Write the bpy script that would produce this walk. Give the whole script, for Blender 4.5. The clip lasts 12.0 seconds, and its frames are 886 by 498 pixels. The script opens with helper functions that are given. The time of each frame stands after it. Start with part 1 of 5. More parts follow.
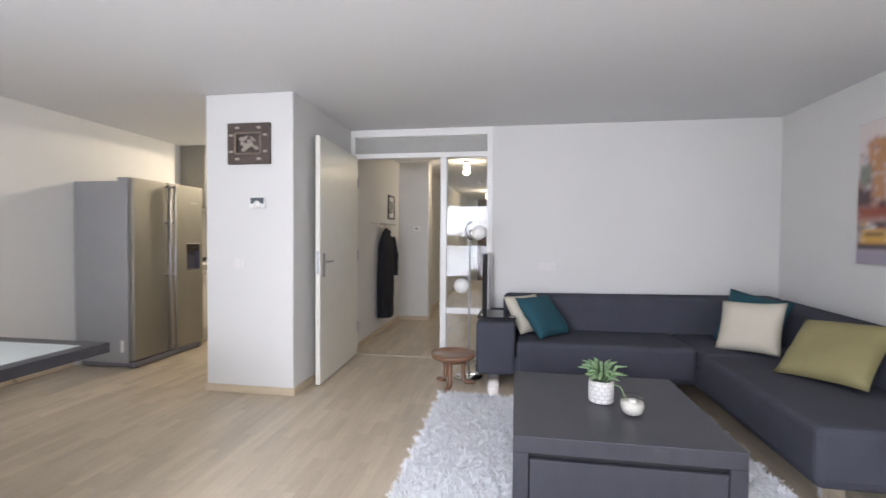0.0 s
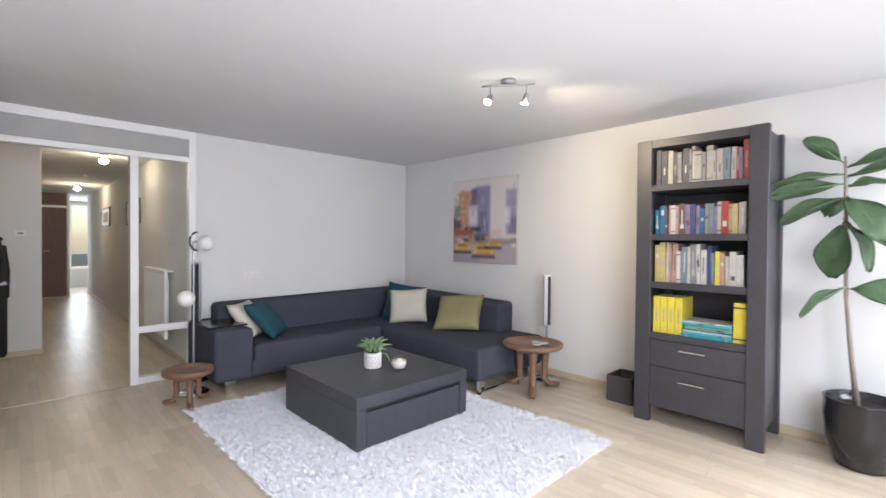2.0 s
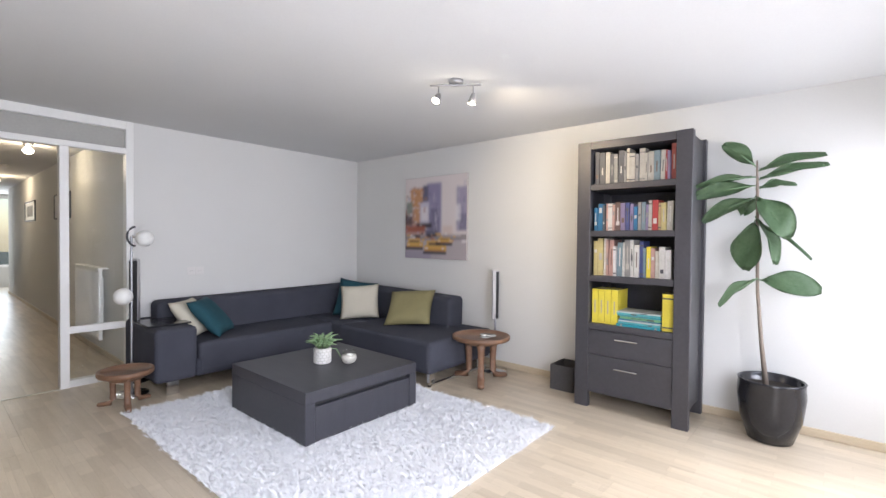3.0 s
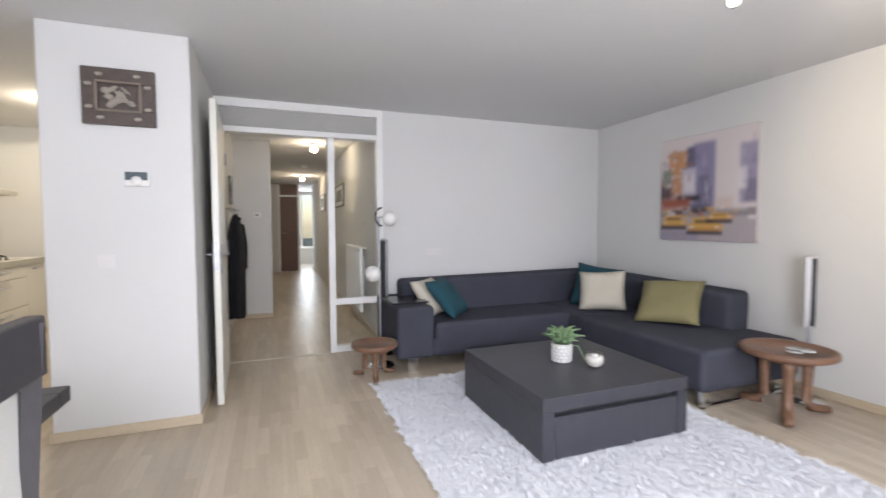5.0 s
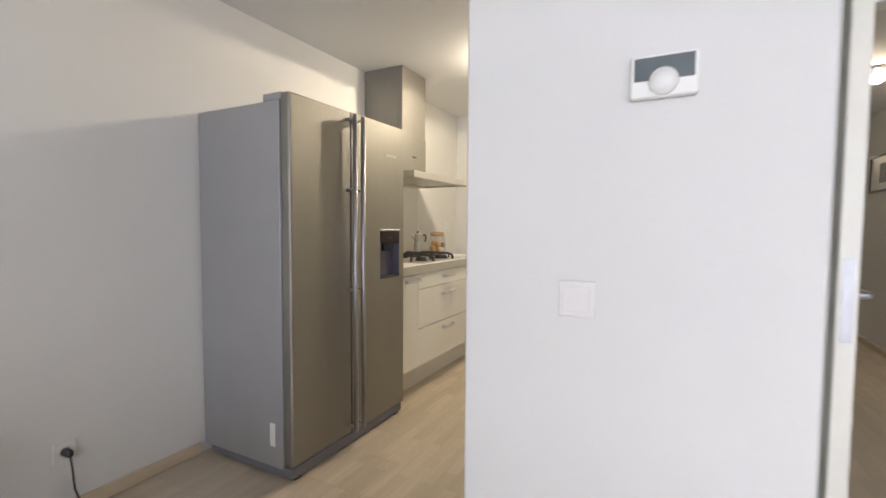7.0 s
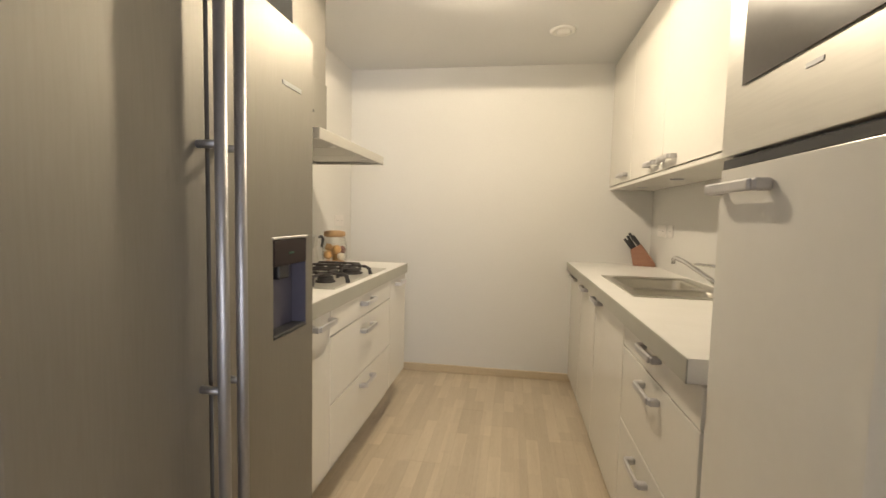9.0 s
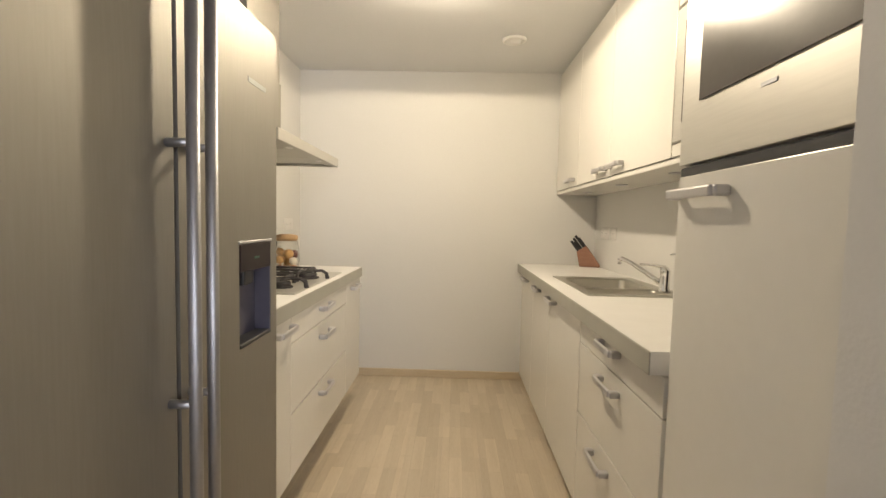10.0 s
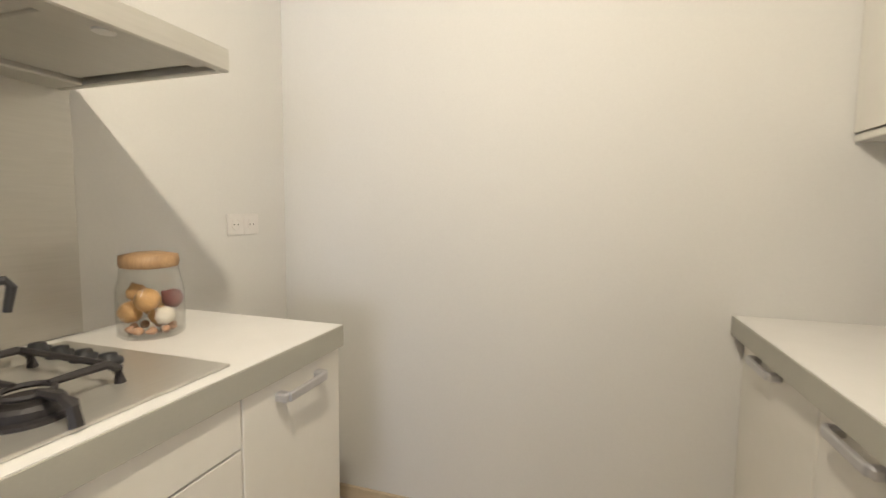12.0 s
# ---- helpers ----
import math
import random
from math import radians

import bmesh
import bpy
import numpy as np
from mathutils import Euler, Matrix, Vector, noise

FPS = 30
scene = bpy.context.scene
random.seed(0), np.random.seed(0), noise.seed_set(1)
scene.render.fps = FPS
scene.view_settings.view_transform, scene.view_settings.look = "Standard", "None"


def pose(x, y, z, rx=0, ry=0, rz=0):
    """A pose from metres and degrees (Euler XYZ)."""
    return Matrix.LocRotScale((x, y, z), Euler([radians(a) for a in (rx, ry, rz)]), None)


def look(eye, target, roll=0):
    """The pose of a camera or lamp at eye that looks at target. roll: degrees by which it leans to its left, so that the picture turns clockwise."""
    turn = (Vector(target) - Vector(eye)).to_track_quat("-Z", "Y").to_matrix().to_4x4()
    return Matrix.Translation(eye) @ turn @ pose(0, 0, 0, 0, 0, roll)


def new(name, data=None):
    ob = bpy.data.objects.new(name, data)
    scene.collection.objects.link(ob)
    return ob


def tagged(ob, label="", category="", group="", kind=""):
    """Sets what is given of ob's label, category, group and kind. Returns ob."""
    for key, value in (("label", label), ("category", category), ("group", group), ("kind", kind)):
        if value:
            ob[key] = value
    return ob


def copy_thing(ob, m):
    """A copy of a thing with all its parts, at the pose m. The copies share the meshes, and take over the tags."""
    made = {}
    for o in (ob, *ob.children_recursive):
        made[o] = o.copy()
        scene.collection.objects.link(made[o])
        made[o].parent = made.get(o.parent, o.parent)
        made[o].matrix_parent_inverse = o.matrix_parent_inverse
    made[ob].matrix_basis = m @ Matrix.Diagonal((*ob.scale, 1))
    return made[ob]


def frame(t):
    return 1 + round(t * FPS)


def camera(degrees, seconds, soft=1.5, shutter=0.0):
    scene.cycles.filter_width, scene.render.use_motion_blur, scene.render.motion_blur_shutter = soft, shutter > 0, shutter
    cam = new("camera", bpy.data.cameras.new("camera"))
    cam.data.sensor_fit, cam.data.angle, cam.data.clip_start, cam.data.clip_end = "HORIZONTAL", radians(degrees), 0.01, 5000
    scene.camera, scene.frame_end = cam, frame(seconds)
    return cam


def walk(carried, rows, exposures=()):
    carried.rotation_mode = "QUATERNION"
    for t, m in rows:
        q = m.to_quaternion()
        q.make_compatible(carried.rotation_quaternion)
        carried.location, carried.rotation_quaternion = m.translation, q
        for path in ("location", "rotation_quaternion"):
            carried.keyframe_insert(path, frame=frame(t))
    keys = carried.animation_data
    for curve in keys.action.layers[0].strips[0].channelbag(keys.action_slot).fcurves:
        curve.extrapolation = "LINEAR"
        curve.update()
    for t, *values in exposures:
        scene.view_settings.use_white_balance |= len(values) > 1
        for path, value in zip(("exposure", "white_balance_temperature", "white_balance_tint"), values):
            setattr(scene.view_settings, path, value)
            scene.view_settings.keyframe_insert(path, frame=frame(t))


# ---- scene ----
cam = camera(89.4, 12.0, shutter=0.2)
PATH = [
    (0, (1.61, -3.224, 1.236), (1.292, -1.25, 1.186), 0.4),
    (0.3, (1.337, -3.209, 1.271), (1.443, -1.212, 1.228), 0.5),
    (0.5, (1.185, -3.228, 1.25), (1.592, -1.225, 1.226), 0.6),
    (1, (0.706, -3.285, 1.27), (1.619, -1.507, 1.239), 0.5),
    (1.2, (0.518, -3.308, 1.301), (1.585, -1.617, 1.266), 0.4),
    (1.5, (0.306, -3.381, 1.313), (1.484, -1.765, 1.281), 0.6),
    (2, (0.112, -3.519, 1.308), (1.495, -2.074, 1.279), 0.5),
    (2.5, (0.09, -3.599, 1.298), (1.614, -2.304, 1.261), 0.6),
    (4.5, (0.091, -3.406, 1.257), (1.375, -1.875, 1.172), 0.6),
    (5, (0.375, -3.085, 1.22), (1.078, -1.214, 1.117), -0.2),
    (5.5, (0.373, -2.612, 1.244), (0.599, -0.629, 1.116), -0.5),
    (6, (0.368, -2.08, 1.273), (-0.136, -0.151, 1.121), -0.8),
    (6.5, (0.076, -1.541, 1.216), (-0.877, 0.212, 1.089), -0.4),
    (6.7, (-0.075, -1.357, 1.188), (-1.024, 0.4, 1.088), -0.1),
    (8.3, (-1.17, -0.082, 1.206), (-1.838, 1.796, 1.049), 1.1),
    (8.5, (-1.156, -0.076, 1.212), (-1.752, 1.828, 1.071), 0.4),
    (9, (-1.206, -0.075, 1.228), (-1.511, 1.897, 1.083), 1.3),
    (9.5, (-1.226, -0.104, 1.221), (-1.324, 1.89, 1.094), 1.1),
    (10, (-1.291, -0.093, 1.225), (-1.34, 1.903, 1.101), 1.3),
    (10.5, (-1.3, 0.098, 1.217), (-1.353, 2.093, 1.083), 1.4),
    (11, (-1.29, 0.632, 1.234), (-1.385, 2.625, 1.098), 1.4),
    (11.5, (-1.272, 1.194, 1.229), (-1.52, 3.175, 1.106), 1.2),
    (12, (-1.237, 1.732, 1.234), (-1.858, 3.626, 1.068), 0.5),
]
walk(cam, [(t, look(eye, target, roll)) for t, eye, target, roll in PATH], exposures=[
    (0, 0.32, 6400, 10), (0.5, 0.32, 6400, 10), (1, 0.32, 6400, 10), (1.5, 0.32, 6400, 10), (2.5, 0.24, 6400, 10), (4.5, 0.30, 6400, 10), (5, 0.29, 6450, 10), (5.5, 0.16, 6500, 10), (6, 0.24, 6450, 10), (6.5, 0.26, 6400, 10),
    (8.5, 0.18, 6900, 10), (9, 0.24, 6900, 10), (9.5, 0.26, 6800, 10), (10.5, 0.3, 6750, 10), (11, 0.26, 6550, 10), (11.5, 0.24, 6350, 10), (12, 0.33, 6200, 10)])

# ---- world, sun, lights ----
world = bpy.data.worlds.new("world")
scene.world = world
world.use_nodes = True
wn = world.node_tree.nodes
sky = wn.new("ShaderNodeTexSky")
sky.sky_type, sky.sun_disc = "NISHITA", False
sky.sun_elevation, sky.sun_rotation = radians(40), radians(60)
wn["Background"].inputs[1].default_value = 0.14
world.node_tree.links.new(sky.outputs[0], wn["Background"].inputs[0])


def lamp(name, kind, m, power, colour, size=0.1, **more):
    data = bpy.data.lights.new(name, kind)
    data.energy, data.color = power, colour
    if kind == "AREA":
        data.shape, data.size, data.size_y = "RECTANGLE", size, more.get("size_y", size)
        data.spread = radians(more.get("spread", 180))
    elif kind == "SUN":
        data.angle = radians(size)
    else:
        data.shadow_soft_size = size
    if kind == "SPOT":
        data.spot_size, data.spot_blend = radians(more["angle"]), more.get("blend", 0.5)
    ob = new(name, data)
    ob.matrix_world = m
    return ob


WARM = (1.0, 0.80, 0.55)
lamp("sun", "SUN", look((3, -12, 10), (0, 0, 0)), 1.2, (1.0, 0.96, 0.9), 10)
DAY = (0.845, 0.875, 1.0)
# skylight falling in at two windows, light thrown up from outdoors; second window is added fill
for wx, wide, fall, lift, aside in ((0.27, 2.05, 84, 52, 0.22), (3.30, 0.85, 30, 10, -0.2)):
    lamp("daylight_and_fill", "AREA", look((wx, -4.62, 1.62), (wx + aside, -3.62, 0.72)), fall, DAY, wide, size_y=0.9, spread=165)
    lamp("daylight_and_fill", "AREA", look((wx, -4.62, 0.70), (wx + aside, -3.62, 1.58)), lift, DAY, wide, size_y=0.9, spread=165)
lamp("kitchen_bulb", "SPOT", pose(-1.40, 1.93, 2.23), 41, (1.0, 0.86, 0.655), 0.025, angle=179, blend=0.04)
lamp("kitchen_bulb", "POINT", pose(-1.40, 1.93, 2.23), 11, (1.0, 0.86, 0.655), 0.025)
lamp("hall_bulb", "POINT", pose(0.90, 3.30, 2.20), 7, WARM, 0.05)
lamp("hall_bulb", "POINT", pose(0.97, 7.4, 2.20), 8, WARM, 0.05)
# brightens the far room; its source is out of view, its window added
lamp("bedroom_daylight", "AREA", look((1.2, 12.18, 1.4), (1.2, 6, 0.6)), 42, (0.9, 0.95, 1.0), 1.2, size_y=1.8)
lamp("spot_bulb", "SPOT", look((2.40, -1.86, 2.19), (4.1, -1.9, 1.60)), 54, WARM, 0.03, angle=98, blend=1.0)
lamp("spot_bulb", "SPOT", look((2.31, -1.58, 2.19), (2.1, -2.2, 1.5)), 16, WARM, 0.03, angle=100, blend=0.7)


# ---- materials ----
def material(name, colour, rough=0.5, metal=0.0, vary=0.12, scale=6.0, fine=60.0, bump=0.15, stretch=(1, 1, 1), spec=0.5, second=None, depth=0.002, per_object=0.0, coat=0.0):
    """Two scales of variation in colour, gloss and relief, in the object's own metres."""
    m = bpy.data.materials.new(name)
    m.use_nodes = True
    n, l = m.node_tree.nodes, m.node_tree.links
    b = n["Principled BSDF"]
    tc, mp = n.new("ShaderNodeTexCoord"), n.new("ShaderNodeMapping")
    mp.inputs["Scale"].default_value = stretch
    l.new(tc.outputs["Object"], mp.inputs[0])
    big, small = n.new("ShaderNodeTexNoise"), n.new("ShaderNodeTexNoise")
    for t, s in ((big, scale), (small, fine)):
        t.inputs["Scale"].default_value, t.inputs["Detail"].default_value = s, 4
        l.new(mp.outputs[0], t.inputs["Vector"])
    ramp = n.new("ShaderNodeMix")
    ramp.data_type = "RGBA"
    c2 = second or [c * (1 - vary) for c in colour]
    ramp.inputs["A"].default_value, ramp.inputs["B"].default_value = (*colour, 1), (*c2, 1)
    add = n.new("ShaderNodeMath")
    add.operation = "MULTIPLY_ADD"
    add.inputs[1].default_value = 0.5
    half = n.new("ShaderNodeMath")
    half.operation = "MULTIPLY"
    half.inputs[1].default_value = 0.5
    l.new(big.outputs["Fac"], add.inputs[0])
    l.new(small.outputs["Fac"], half.inputs[0])
    l.new(half.outputs[0], add.inputs[2])
    stretch_c = n.new("ShaderNodeMapRange")
    stretch_c.inputs["From Min"].default_value, stretch_c.inputs["From Max"].default_value = 0.32, 0.68
    l.new(add.outputs[0], stretch_c.inputs["Value"])
    l.new(stretch_c.outputs[0], ramp.inputs["Factor"])
    out = ramp.outputs["Result"]
    if per_object:
        info, hsv = n.new("ShaderNodeObjectInfo"), n.new("ShaderNodeHueSaturation")
        mr = n.new("ShaderNodeMapRange")
        mr.inputs["To Min"].default_value, mr.inputs["To Max"].default_value = 1 - per_object, 1 + per_object
        l.new(info.outputs["Random"], mr.inputs["Value"])
        l.new(mr.outputs[0], hsv.inputs["Value"])
        l.new(out, hsv.inputs["Color"])
        out = hsv.outputs[0]
    l.new(out, b.inputs["Base Color"])
    rr = n.new("ShaderNodeMapRange")
    rr.inputs["To Min"].default_value, rr.inputs["To Max"].default_value = max(0.02, rough - 0.06), min(1, rough + 0.06)
    l.new(big.outputs["Fac"], rr.inputs["Value"])
    l.new(rr.outputs[0], b.inputs["Roughness"])
    b.inputs["Metallic"].default_value, b.inputs["Specular IOR Level"].default_value = metal, spec
    b.inputs["Coat Weight"].default_value = coat
    if bump:
        bp = n.new("ShaderNodeBump")
        bp.inputs["Strength"].default_value, bp.inputs["Distance"].default_value = bump, depth
        l.new(small.outputs["Fac"], bp.inputs["Height"])
        l.new(bp.outputs[0], b.inputs["Normal"])
    return m


def glass(name, tint=(0.97, 0.99, 0.98), rough=0.0, ior=1.45):
    m = bpy.data.materials.new(name)
    m.use_nodes = True
    b = m.node_tree.nodes["Principled BSDF"]
    b.inputs["Base Color"].default_value, b.inputs["Roughness"].default_value = (*tint, 1), rough
    b.inputs["Transmission Weight"].default_value, b.inputs["IOR"].default_value = 1.0, ior
    return m


def glow(name, colour, strength):
    m = bpy.data.materials.new(name)
    m.use_nodes = True
    b = m.node_tree.nodes["Principled BSDF"]
    b.inputs["Base Color"].default_value = (*colour, 1)
    b.inputs["Emission Color"].default_value, b.inputs["Emission Strength"].default_value = (*colour, 1), strength
    return m


def laminate():
    """Light oak laminate: three strips to a board, grain along the board."""
    m = material("oak_laminate", (0.61, 0.53, 0.42), 0.33, 0, fine=30, scale=3, stretch=(9, 0.7, 1), second=(0.51, 0.43, 0.325), bump=0.05, depth=0.0006, per_object=0.07)
    n, l = m.node_tree.nodes, m.node_tree.links
    b = n["Principled BSDF"]
    old = b.inputs["Base Color"].links[0].from_socket
    geo, mp = n.new("ShaderNodeNewGeometry"), n.new("ShaderNodeMapping")
    mp.inputs["Rotation"].default_value = (0, 0, radians(90))
    l.new(geo.outputs["Position"], mp.inputs[0])
    brick = n.new("ShaderNodeTexBrick")
    brick.offset = 0.37
    for k, v in (("Color1", (1.06, 1.05, 1.03, 1)), ("Color2", (0.88, 0.86, 0.83, 1)), ("Mortar", (0.8, 0.76, 0.7, 1)), ("Scale", 1.0), ("Mortar Size", 0.0008), ("Brick Width", 0.34), ("Row Height", 0.0645), ("Mortar Smooth", 0.3)):
        brick.inputs[k].default_value = v
    l.new(mp.outputs[0], brick.inputs["Vector"])
    mul = n.new("ShaderNodeMix")
    mul.data_type, mul.blend_type = "RGBA", "MULTIPLY"
    mul.inputs["Factor"].default_value = 1
    l.new(old, mul.inputs["A"])
    l.new(brick.outputs[0], mul.inputs["B"])
    l.new(mul.outputs["Result"], b.inputs["Base Color"])
    return m


M_WALL = material("white_wall_paint", (0.69, 0.68, 0.655), 0.85, vary=0.04, scale=1.5, fine=140, bump=0.25, depth=0.0015, spec=0.2)
M_CEIL = material("white_ceiling_paint", (0.70, 0.70, 0.70), 0.9, vary=0.04, scale=1.2, fine=90, bump=0.3, depth=0.002, spec=0.15)
M_FLOOR = laminate()
M_SCREED = material("underfloor", (0.3, 0.25, 0.18), 0.8)
M_TRIM = material("white_gloss_paint", (0.82, 0.81, 0.78), 0.35, vary=0.04, scale=4, fine=50, bump=0.08)
M_SKIRT = material("oak_skirting", (0.60, 0.50, 0.36), 0.45, second=(0.51, 0.41, 0.28), stretch=(1, 1, 8), bump=0.05)
M_GLASS = glass("window_glass")
M_JAR = bpy.data.materials.new("thin_jar_glass")
M_JAR.use_nodes = True
jn, jl = M_JAR.node_tree.nodes, M_JAR.node_tree.links
j_mix, j_clear, j_gloss, j_fres = (jn.new(k) for k in ("ShaderNodeMixShader", "ShaderNodeBsdfTransparent", "ShaderNodeBsdfGlossy", "ShaderNodeLayerWeight"))
j_clear.inputs[0].default_value = (0.985, 0.985, 0.975, 1)
j_gloss.inputs["Roughness"].default_value, j_fres.inputs[0].default_value = 0.03, 0.12
jl.new(j_fres.outputs["Facing"], j_mix.inputs[0])
jl.new(j_clear.outputs[0], j_mix.inputs[1])
jl.new(j_gloss.outputs[0], j_mix.inputs[2])
jl.new(j_mix.outputs[0], jn["Material Output"].inputs[0])
M_SMOKE = material("smoked_oven_glass", (0.135, 0.12, 0.105), 0.22, vary=0.06, bump=0, spec=0.5)
M_STEEL = material("brushed_steel", (0.345, 0.328, 0.298), 0.60, 1.0, vary=0.1, scale=3, fine=160, stretch=(1, 1, 0.06), bump=0.06, depth=0.0006)
M_STEELH = material("brushed_steel_plate", (0.60, 0.585, 0.54), 0.42, 0.72, vary=0.1, scale=3, fine=160, stretch=(1, 0.06, 1), bump=0.06, depth=0.0006)
M_SINK = material("sink_steel", (0.52, 0.50, 0.45), 0.34, 1.0, vary=0.1, scale=3, fine=160, stretch=(1, 0.06, 1), bump=0.06, depth=0.0006)
M_HOB = material("polished_hob_steel", (0.64, 0.62, 0.57), 0.32, 0.68, vary=0.08, scale=3, fine=160, stretch=(1, 0.06, 1), bump=0.04, depth=0.0005)
M_POTALU = material("cast_aluminium", (0.56, 0.55, 0.52), 0.42, 0.9, vary=0.12, scale=14, fine=80, bump=0.08)
M_KICK = material("grey_kick_plastic", (0.17, 0.165, 0.185), 0.5, vary=0.08)
M_SIDE = material("grey_fridge_paint", (0.36, 0.36, 0.365), 0.45, 0.3, vary=0.06, fine=200, bump=0.1)
M_CHROME = material("chrome", (0.78, 0.78, 0.78), 0.12, 1.0, vary=0.05, bump=0)
M_ALU = material("satin_aluminium", (0.40, 0.40, 0.42), 0.46, 1.0, vary=0.08, bump=0.03)
M_HANDLE = material("pale_satin_metal", (0.57, 0.56, 0.565), 0.45, 0.7, vary=0.06, bump=0.03)
M_BLACKP = material("black_plastic", (0.03, 0.03, 0.033), 0.4, vary=0.2, bump=0.05)
M_IRON = material("cast_iron", (0.035, 0.03, 0.03), 0.55, vary=0.3, fine=120, bump=0.4)
M_KITCH = material("cream_white_lacquer", (0.74, 0.72, 0.665), 0.24, vary=0.03, scale=3, fine=30, bump=0.02, spec=0.5)
M_TOP = material("white_worktop", (0.82, 0.805, 0.775), 0.38, vary=0.05, scale=9, fine=220, bump=0.05)
# grey laminate, its colour deepened to hold the shade on the front edge
M_EDGE = material("grey_worktop_edge", (0.39, 0.38, 0.33), 0.45, vary=0.06, scale=9, fine=220, bump=0.05)
M_SOFA = material("charcoal_sofa_fabric", (0.055, 0.057, 0.072), 0.92, vary=0.3, scale=5, fine=420, bump=0.5, depth=0.002, spec=0.15, second=(0.072, 0.074, 0.093))
M_DARKW = material("dark_wenge_wood", (0.043, 0.041, 0.047), 0.42, second=(0.058, 0.055, 0.062), scale=3, fine=40, stretch=(8, 1, 1), bump=0.15, depth=0.001)
M_TABLE = material("dark_wenge_veneer", (0.043, 0.043, 0.053), 0.40, second=(0.057, 0.056, 0.067), scale=3, fine=40, stretch=(8, 1, 1), bump=0.12, depth=0.001)
M_BROWN = material("carved_brown_wood", (0.25, 0.135, 0.08), 0.4, second=(0.15, 0.078, 0.045), scale=6, fine=60, stretch=(1, 1, 5), bump=0.25)
M_DOORB = material("dark_brown_door_wood", (0.17, 0.085, 0.055), 0.45, second=(0.12, 0.06, 0.04), scale=3, fine=40, stretch=(8, 8, 1), bump=0.1)
M_RUG = material("white_shag_wool", (0.86, 0.86, 0.875), 0.97, vary=0.07, scale=9, fine=80, bump=0.2, spec=0.1)
M_TEAL = material("teal_velvet", (0.012, 0.075, 0.10), 0.85, vary=0.3, fine=300, bump=0.3)
M_CREAM = material("cream_cotton", (0.62, 0.57, 0.46), 0.95, vary=0.12, fine=350, bump=0.4)
M_OLIVE = material("olive_gold_velvet", (0.29, 0.25, 0.115), 0.7, vary=0.25, fine=300, bump=0.3)
M_LEAF = material("dark_green_leaf", (0.10, 0.175, 0.085), 0.42, second=(0.15, 0.235, 0.125), scale=12, fine=60, bump=0.2)
M_LEAFL = material("light_green_leaf", (0.30, 0.42, 0.22), 0.5, second=(0.13, 0.23, 0.10), scale=20, bump=0.1)
M_BARK = material("grey_bark", (0.26, 0.21, 0.17), 0.8, vary=0.3, fine=80, bump=0.6)
M_POT = material("black_glazed_pot", (0.022, 0.022, 0.026), 0.16, vary=0.3, scale=5, bump=0.04)
M_SOIL = material("dark_soil", (0.03, 0.022, 0.016), 0.95, vary=0.4, fine=120, bump=1.0, depth=0.01)
M_WHITEP = material("white_plastic", (0.78, 0.77, 0.74), 0.4, vary=0.03, bump=0)
M_PLATE = material("greyed_white_plastic", (0.73, 0.705, 0.68), 0.35, vary=0.05, bump=0)
M_GREYP = material("grey_screen", (0.10, 0.12, 0.13), 0.25, vary=0.1, bump=0)
M_COAT = material("black_coat_cloth", (0.012, 0.012, 0.016), 0.9, vary=0.3, fine=300, bump=0.5)
M_BULB = glow("lit_bulb", (1.0, 0.88, 0.68), 14)
M_BLOCK = material("red_beech", (0.36, 0.19, 0.125), 0.45, second=(0.29, 0.14, 0.09), stretch=(1, 1, 6), bump=0.1)
M_SPACE = material("carved_art_frame", (0.105, 0.078, 0.065), 0.5, vary=0.4, scale=20, fine=90, bump=0.6)
M_PARCH = material("pale_carving", (0.48, 0.43, 0.36), 0.7, vary=0.4, scale=40, fine=120, bump=0.8, second=(0.2, 0.16, 0.13))


# ---- mesh helpers ----
def part(name, bm, mat, parent=None, label="", smooth=False):
    me = bpy.data.meshes.new(name)
    bm.to_mesh(me)
    bm.free()
    for m in (mat if isinstance(mat, (list, tuple)) else [mat]):
        me.materials.append(m)
    if smooth:
        me.shade_smooth()
    ob = new(name, me)
    ob.parent = parent
    if label:
        tagged(ob, label)
    return ob


def thing(name, label, category, at=(0, 0, 0), turn=0, group=""):
    ob = new(name)
    ob.empty_display_size = 0.1
    ob.matrix_world = pose(*at, 0, 0, turn)
    return tagged(ob, label, category, group)


def box(x0, x1, y0, y1, z0, z1, bevel=0.0, seg=1, bm=None, mi=0):
    own = bm is None
    b = bmesh.new()
    m = Matrix.LocRotScale(((x0 + x1) / 2, (y0 + y1) / 2, (z0 + z1) / 2), None, (x1 - x0, y1 - y0, z1 - z0))
    bmesh.ops.create_cube(b, size=1, matrix=m)
    if bevel:
        bmesh.ops.bevel(b, geom=b.edges[:], offset=bevel, segments=seg, affect="EDGES", profile=0.5)
    if own:
        return b
    return merge(bm, b, mi)


def merge(bm, b, mi=0, m=None):
    """Adds the mesh b to bm."""
    if m is not None:
        b.transform(m)
    for f in b.faces:
        f.material_index = mi if mi else f.material_index
    me = bpy.data.meshes.new("tmp")
    b.to_mesh(me)
    b.free()
    bm.from_mesh(me)
    bpy.data.meshes.remove(me)
    return bm


